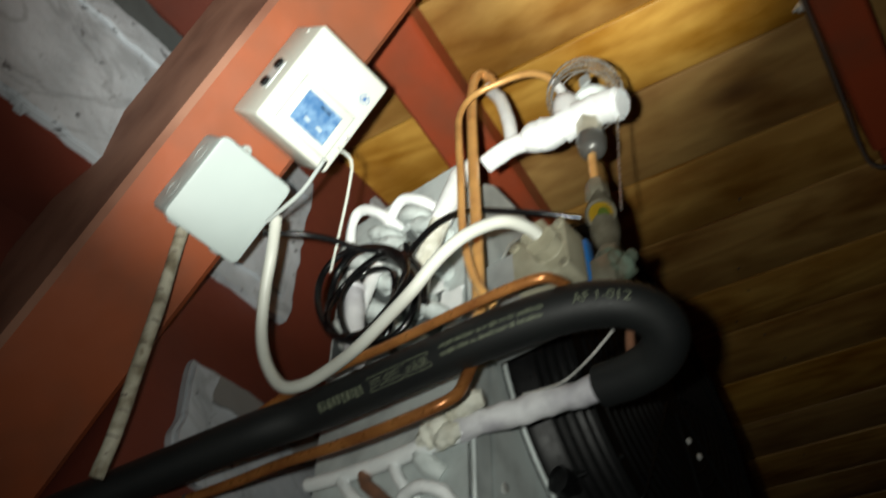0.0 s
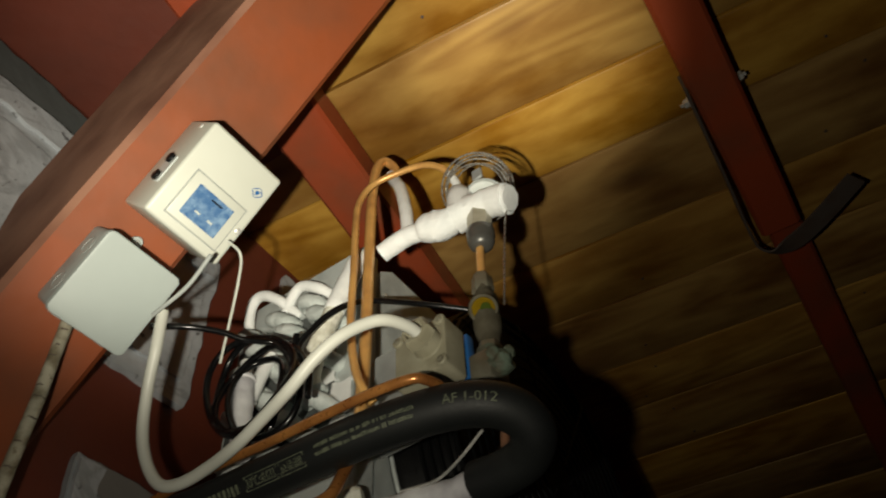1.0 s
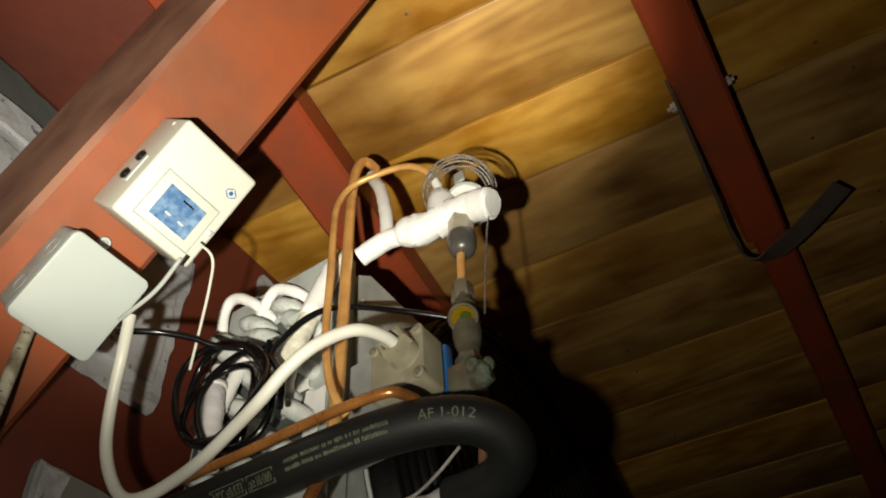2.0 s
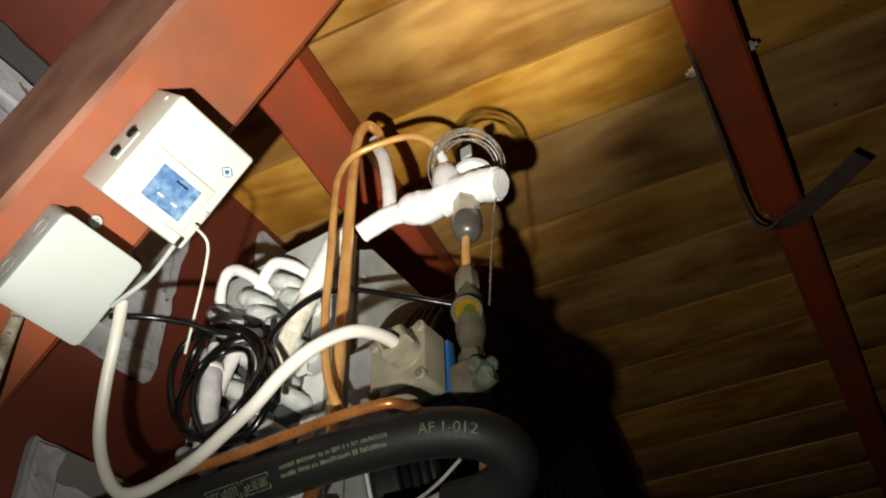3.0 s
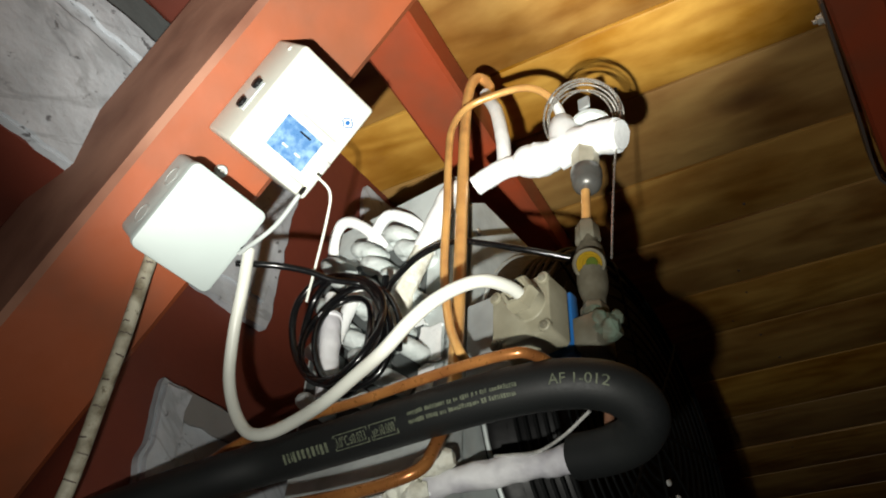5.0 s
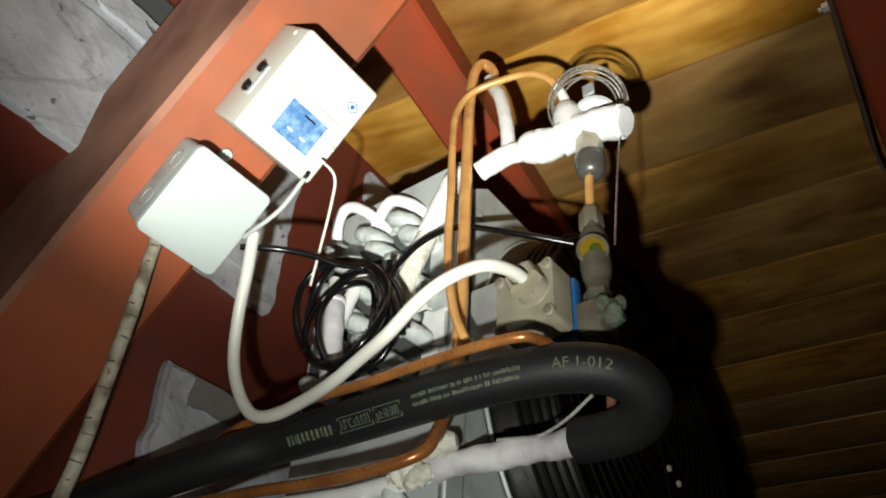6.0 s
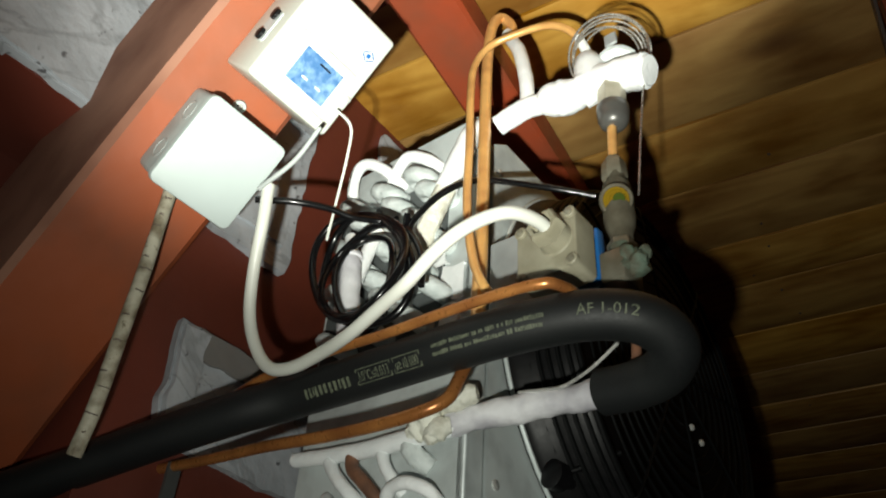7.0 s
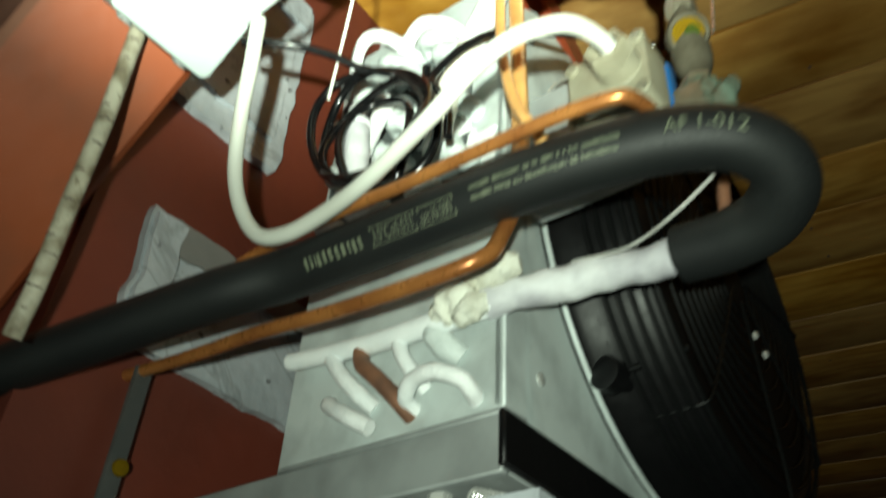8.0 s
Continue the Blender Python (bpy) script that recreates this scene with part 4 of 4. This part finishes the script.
single("copper_loop", hose([P(*p) for p in [(-0.209, 0.356, 1.862), (-0.211, 0.352, 1.867), (-0.214, 0.350, 1.874), (-0.221, 0.352, 1.890), (-0.228, 0.355, 1.915), (-0.236, 0.360, 1.956), (-0.242, 0.367, 2.020), (-0.248, 0.373, 2.085), (-0.249, 0.377, 2.125), (-0.238, 0.382, 2.149), (-0.214, 0.389, 2.156), (-0.189, 0.395, 2.154), (-0.173, 0.400, 2.142), (-0.163, 0.405, 2.122), (-0.158, 0.408, 2.100)]], 0.0031, 12), COPPER, "thin copper pipe arching over to the frosted valve", "pipe", "copper pipes")
single("copper_riser", hose([P(*p) for p in [(-0.225, 0.363, 1.850), (-0.227, 0.365, 1.868), (-0.236, 0.378, 1.958), (-0.244, 0.388, 2.057), (-0.249, 0.395, 2.150), (-0.249, 0.400, 2.203), (-0.245, 0.408, 2.224), (-0.238, 0.416, 2.214), (-0.241, 0.416, 2.196)]], 0.0048, 14), COPPER, "thicker copper riser hooked over at its top", "pipe", "copper pipes")


def expansion_valve():
    top = thing("expansion_valve", P(-0.16, 0.41, 2.02), "expansion valve buried in white frost with coiled capillary wire", "valve")
    part("frost_collar", hose([P(-0.1665, 0.4025, 2.130), P(-0.163, 0.405, 2.121), P(-0.158, 0.408, 2.098)], 0.0042, 14, lumps=0.10, taper=lambda k: 0.78 + 0.3 * k), FROST, top, "frost creeping up the inlet pipe")
    part("outlet", hose([P(*p) for p in [(-0.240, 0.400, 2.069), (-0.226, 0.401, 2.073), (-0.212, 0.402, 2.075), (-0.198, 0.404, 2.073)]], 0.0085, 16, lumps=0.1), FROST, top)
    part("body", hose([P(*p) for p in [(-0.200, 0.404, 2.073), (-0.187, 0.405, 2.071), (-0.174, 0.407, 2.069), (-0.160, 0.409, 2.070)]], 0.0125, 18, lumps=0.16, lump_scale=80, taper=lambda k: 0.8 + 0.35 * math.sin(math.pi * min(1, k * 1.2)) ** 0.6), FROST, top)
    part("head", hose([P(*p) for p in [(-0.168, 0.408, 2.070), (-0.150, 0.410, 2.072), (-0.134, 0.410, 2.068), (-0.125, 0.410, 2.064), (-0.118, 0.410, 2.061), (-0.1135, 0.410, 2.059)]], 0.0135, 18, lumps=0.12, lump_scale=70, taper=lambda k: 1.0 if k < 0.85 else 0.82), FROST, top)
    part("inlet_boss", turned(P(-0.158, 0.408, 2.070), P(-0.05, 0, 0.5), [(0, 0.013), (0.02, 0.0125), (0.032, 0.010), (0.036, 0.006), (0.037, 0.0)], 16), FROST, top)
    part("equaliser", hose([P(*p) for p in [(-0.213, 0.402, 2.076), (-0.214, 0.403, 2.100), (-0.217, 0.404, 2.125), (-0.225, 0.408, 2.161), (-0.236, 0.413, 2.190), (-0.242, 0.416, 2.205)]], 0.0060, 14, lumps=0.10), FROST, top, "frosted equaliser tube")
    part("power_head", turned(P(-0.142, 0.416, 2.080), P(0.02, 0.35, 1), [(0, 0.010), (0.008, 0.010), (0.010, 0.0165), (0.014, 0.018), (0.018, 0.0165), (0.021, 0.010), (0.030, 0.009), (0.031, 0)], 24), ICE_GREY, top, "frosted diaphragm head")
    part("clip", block(axes(P(-0.139, 0.405, 2.108), U, N, Z), (0.010, 0.003, 0.013), 0.0008, 1), STEEL_DULL, top, "small grey clip")
    part("nut", turned(P(-0.145, 0.410, 2.062), P(-0.02, 0, -1), [(0, 0.0096), (0.004, 0.0104), (0.018, 0.0104), (0.020, 0.0094)], 6, spin=0.9), NUT_BRIGHT, top, "hexagon flare nut")
    part("nut", turned(P(-0.1455, 0.410, 2.040), P(-0.02, 0, -1), [(0, 0.0108), (0.0015, 0.0118), (0.008, 0.0118), (0.0095, 0.0110), (0.013, 0.0112), (0.017, 0.0100), (0.020, 0.0075), (0.021, 0.0045)], 20, spin=0.5), NUT_DARK, top, "dark hexagon nut")
    c = P(-0.147, 0.419, 2.106)
    ax = (Vector((0.045, 0.0, 1.60)) - c).normalized() + Z * 0.12
    ax.normalize()
    x = (U - ax * U.dot(ax)).normalized()
    y = ax.cross(x)
    rng = random.Random(5)
    for k, r in enumerate((0.0315, 0.0295, 0.0280, 0.0262, 0.0245)):
        o = c + ax * (0.004 - 0.004 * k) + x * rng.uniform(-0.003, 0.002) + y * rng.uniform(-0.002, 0.002)
        loop = [o + x * r * math.cos(a) + y * r * math.sin(a) + ax * 0.004 * math.sin(a + 2 * k) for a in [2 * math.pi * i / 16 for i in range(16)]]
        part("capillary_loop", hose(loop, 0.0009, 8, 4, True), WIRE, top, "bright capillary wire")
    part("capillary_tail", hose([P(-0.1165, 0.418, 2.115), P(-0.115, 0.418, 2.098), P(-0.118, 0.420, 2.070), P(-0.121, 0.413, 2.050), P(-0.127, 0.412, 2.010), P(-0.136, 0.415, 1.953)], 0.0008, 6), WIRE, top, "bright capillary wire")


expansion_valve()


def liquid_line():
    top = thing("sight_glass", P(-0.147, 0.408, 1.88), "tarnished brass sight glass with a yellow-green eye on a copper line", "valve")
    part("pipe", hose([P(-0.1475, 0.410, 2.024), P(-0.149, 0.409, 1.985), P(-0.148, 0.407, 1.972)], 0.0034, 12), COPPER, top)
    part("nut", turned(P(-0.1485, 0.408, 1.987), -Z, [(0, 0.0055), (0.004, 0.0082), (0.018, 0.0088), (0.021, 0.0075)], 6), BRASS_DULL, top, "hexagon flare nut")
    part("stem", turned(P(-0.1475, 0.407, 1.970), -Z, [(0, 0.0065), (0.006, 0.0065), (0.010, 0.0095), (0.038, 0.0105), (0.046, 0.0095), (0.052, 0.0075), (0.064, 0.0075)], 18), CAST, top)
    ax = (Vector((0.05, -0.003, 1.60)) - P(-0.149, 0.403, 1.946)).normalized()
    o = P(-0.1480, 0.405, 1.947)
    eye = part("bezel", turned(o, ax, [(0, 0.0112), (0.009, 0.0112), (0.011, 0.0104), (0.0112, 0.0086), (0.0095, 0.0084)], 28), CAST, top)
    part("eye_ring", turned(o + ax * 0.0090, ax, [(0, 0.0084), (0.0006, 0.0084), (0.0006, 0.0068), (0.0010, 0.0066), (0.0012, 0.0046), (0.0008, 0.0044)], 24), BRASS, eye, "yellow ring")
    part("eye_dot", turned(o + ax * 0.0098 + U * 0.0020, ax, [(0, 0.0040), (0.0006, 0.0038), (0.0008, 0)], 16), GREEN, eye, "green indicator dot")


liquid_line()


def solenoid_valve():
    top = thing("solenoid_valve", P(-0.165, 0.40, 1.865), "solenoid valve with a beige cable plug and blue coil", "valve")
    F = (-N * 0.99 - U * 0.04).normalized()
    X = (U - F * U.dot(F)).normalized()
    Y = Z.copy()
    c = P(-0.1785, 0.367, 1.8960)

    def f(x, y, d):
        return c + X * x + Y * y + F * d

    part("plug_body", rounded_plate(axes(f(0, 0, -0.010), X, Y, F), (0.043, 0.044, 0.022), 0.0035, 0.0012), BEIGE, top, "square beige plug")
    part("plug_cap", turned(f(0.0075, 0.002, 0), F + Y * 0.05, [(0, 0.0124), (0.0008, 0.0116), (0.0012, 0.0110), (0.009, 0.0106)], 24), BEIGE, top)
    part("gland_nut", turned(f(0.0075, 0.003, 0.0075), F + Y * 0.05, [(0, 0.0108), (0.001, 0.0118), (0.008, 0.0118), (0.0098, 0.0104), (0.0100, 0.0078), (0.004, 0.0066)], 6, spin=0.3), BEIGE, top, "beige hexagon gland nut")
    for x in (-0.018, 0.018):
        for y in (-0.018, 0.018):
            boss = part("corner_boss", turned(f(x, y, 0), F, [(0, 0.0042), (0.0025, 0.0042), (0.003, 0.0036)], 14), BEIGE, top)
            screw(f(x, y, 0.003), F, 0.0026, boss, BRASS_DULL)
    part("coil_plate", block(axes(f(0.001, -0.001, -0.0285), X, Y, F), (0.042, 0.047, 0.009), 0.002, 2), BLUE_PLATE, top, "blue coil housing")
    part("valve_block", block(axes(P(-0.158, 0.404, 1.886), U, N, Z), (0.036, 0.026, 0.024), 0.003, 2), BRASS_DULL, top)
    part("elbow", hose([P(-0.148, 0.405, 1.905), P(-0.146, 0.404, 1.894), P(-0.140, 0.402, 1.889), P(-0.136, 0.402, 1.889), P(-0.132, 0.402, 1.890)], 0.0085, 18, lumps=0.18, lump_scale=90), VERDIGRIS, top, "elbow crusted with green verdigris")
    for k, (u, n, z, r) in enumerate(((-0.141, 0.399, 1.892, 0.0075), (-0.134, 0.400, 1.887, 0.0068), (-0.143, 0.398, 1.884, 0.0060), (-0.131, 0.402, 1.892, 0.0052))):
        part("verdigris_crust", hose([P(u - r * 0.7, n, z), P(u, n - 0.001, z + 0.001), P(u + r * 0.7, n, z)], r, 14, 5, lumps=0.42, lump_scale=150, taper=lambda q: 0.5 + 0.5 * math.sin(math.pi * q)), VERDIGRIS, top, "knobbly green verdigris")
    part("flare_nut", turned(P(-0.1475, 0.4055, 1.912), -Z, [(0, 0.0078), (0.002, 0.0092), (0.011, 0.0092), (0.013, 0.008)], 6), BRASS_DULL, top, "dull brass flare nut")
    part("coil_screw", turned(f(0.023, -0.019, -0.034), X, [(0, 0.0032), (0.002, 0.0032), (0.003, 0.002), (0.0031, 0)], 12), CHROME, top)
    part("back_box", block(axes(P(-0.21, 0.398, 1.90), U, N, Z), (0.060, 0.012, 0.085), 0.002, 1), STEEL_DULL, top)


solenoid_valve()



def suction_feed():
    top = thing("suction_feed", P(-0.294, 0.382, 1.948), "thick frosted feed pipe in front of the coil end", "pipe")
    part("upper_run", hose([P(*p) for p in [(-0.255, 0.398, 2.072), (-0.259, 0.390, 2.060), (-0.262, 0.385, 2.040), (-0.270, 0.380, 2.009), (-0.2725, 0.3798, 2.002)]], 0.0088, 18, lumps=0.10), FROST, top)
    part("lower_run", hose([P(*p) for p in [(-0.272, 0.380, 2.004), (-0.285, 0.378, 1.970), (-0.294, 0.382, 1.948), (-0.298, 0.390, 1.940)]], 0.0082, 18, lumps=0.08), FROST_CREAM, top, "yellowed lower stretch")


suction_feed()


def sensor():
    top = thing("frosted_sleeve", P(-0.335, 0.36, 1.88), "frost-white wrapped sleeve with two thin frosted pipes", "pipe")
    part("sleeve", hose([P(-0.342, 0.3585, 1.952), P(-0.340, 0.358, 1.943), P(-0.338, 0.358, 1.925), P(-0.336, 0.358, 1.905), P(-0.332, 0.358, 1.878)], 0.0080, 16, 8, lumps=0.10, taper=lambda k: 1.16 if k < 0.12 else 0.98), TAPE, top)
    part("thin_pipe", hose([P(-0.360, 0.372, 1.988), P(-0.352, 0.368, 1.965), P(-0.347, 0.365, 1.940)], 0.0055, 12, lumps=0.1), FROST, top)
    part("thin_pipe", hose([P(-0.334, 0.375, 1.985), P(-0.338, 0.370, 1.960), P(-0.341, 0.366, 1.935)], 0.0055, 12, lumps=0.1), FROST, top)


sensor()
single("bulb_wire", hose([P(*p) for p in [(-0.222, 0.402, 1.826), (-0.205, 0.400, 1.822), (-0.185, 0.392, 1.815), (-0.161, 0.380, 1.813), (-0.140, 0.372, 1.818)]], 0.0010, 8), CHROME, "thin bright wire across the bend of the insulation", "wire")


single("copper_stub", hose([P(-0.1475, 0.416, 1.852), P(-0.1482, 0.414, 1.844), P(-0.1488, 0.413, 1.832)], 0.0030, 12), COPPER_DULL, "short browned copper stub inside the bend of the insulation", "pipe", "copper pipes")


def hanger():
    top = thing("hanger_bar", wall_place(0.345, 1.55, 0.012), "flat grey metal hanger bar with a brass screw", "bracket")
    part("bar", block(axes(wall_place(0.344, 1.68, 0.016), WX, Z, WN), (0.012, 0.27, 0.003), 0.001, 1), HANGER, top)
    part("screw", turned(wall_place(0.346, 1.754, 0.018), WN, [(0, 0.005), (0.002, 0.0045), (0.003, 0)], 14), BRASS, top, "brass screw")


hanger()
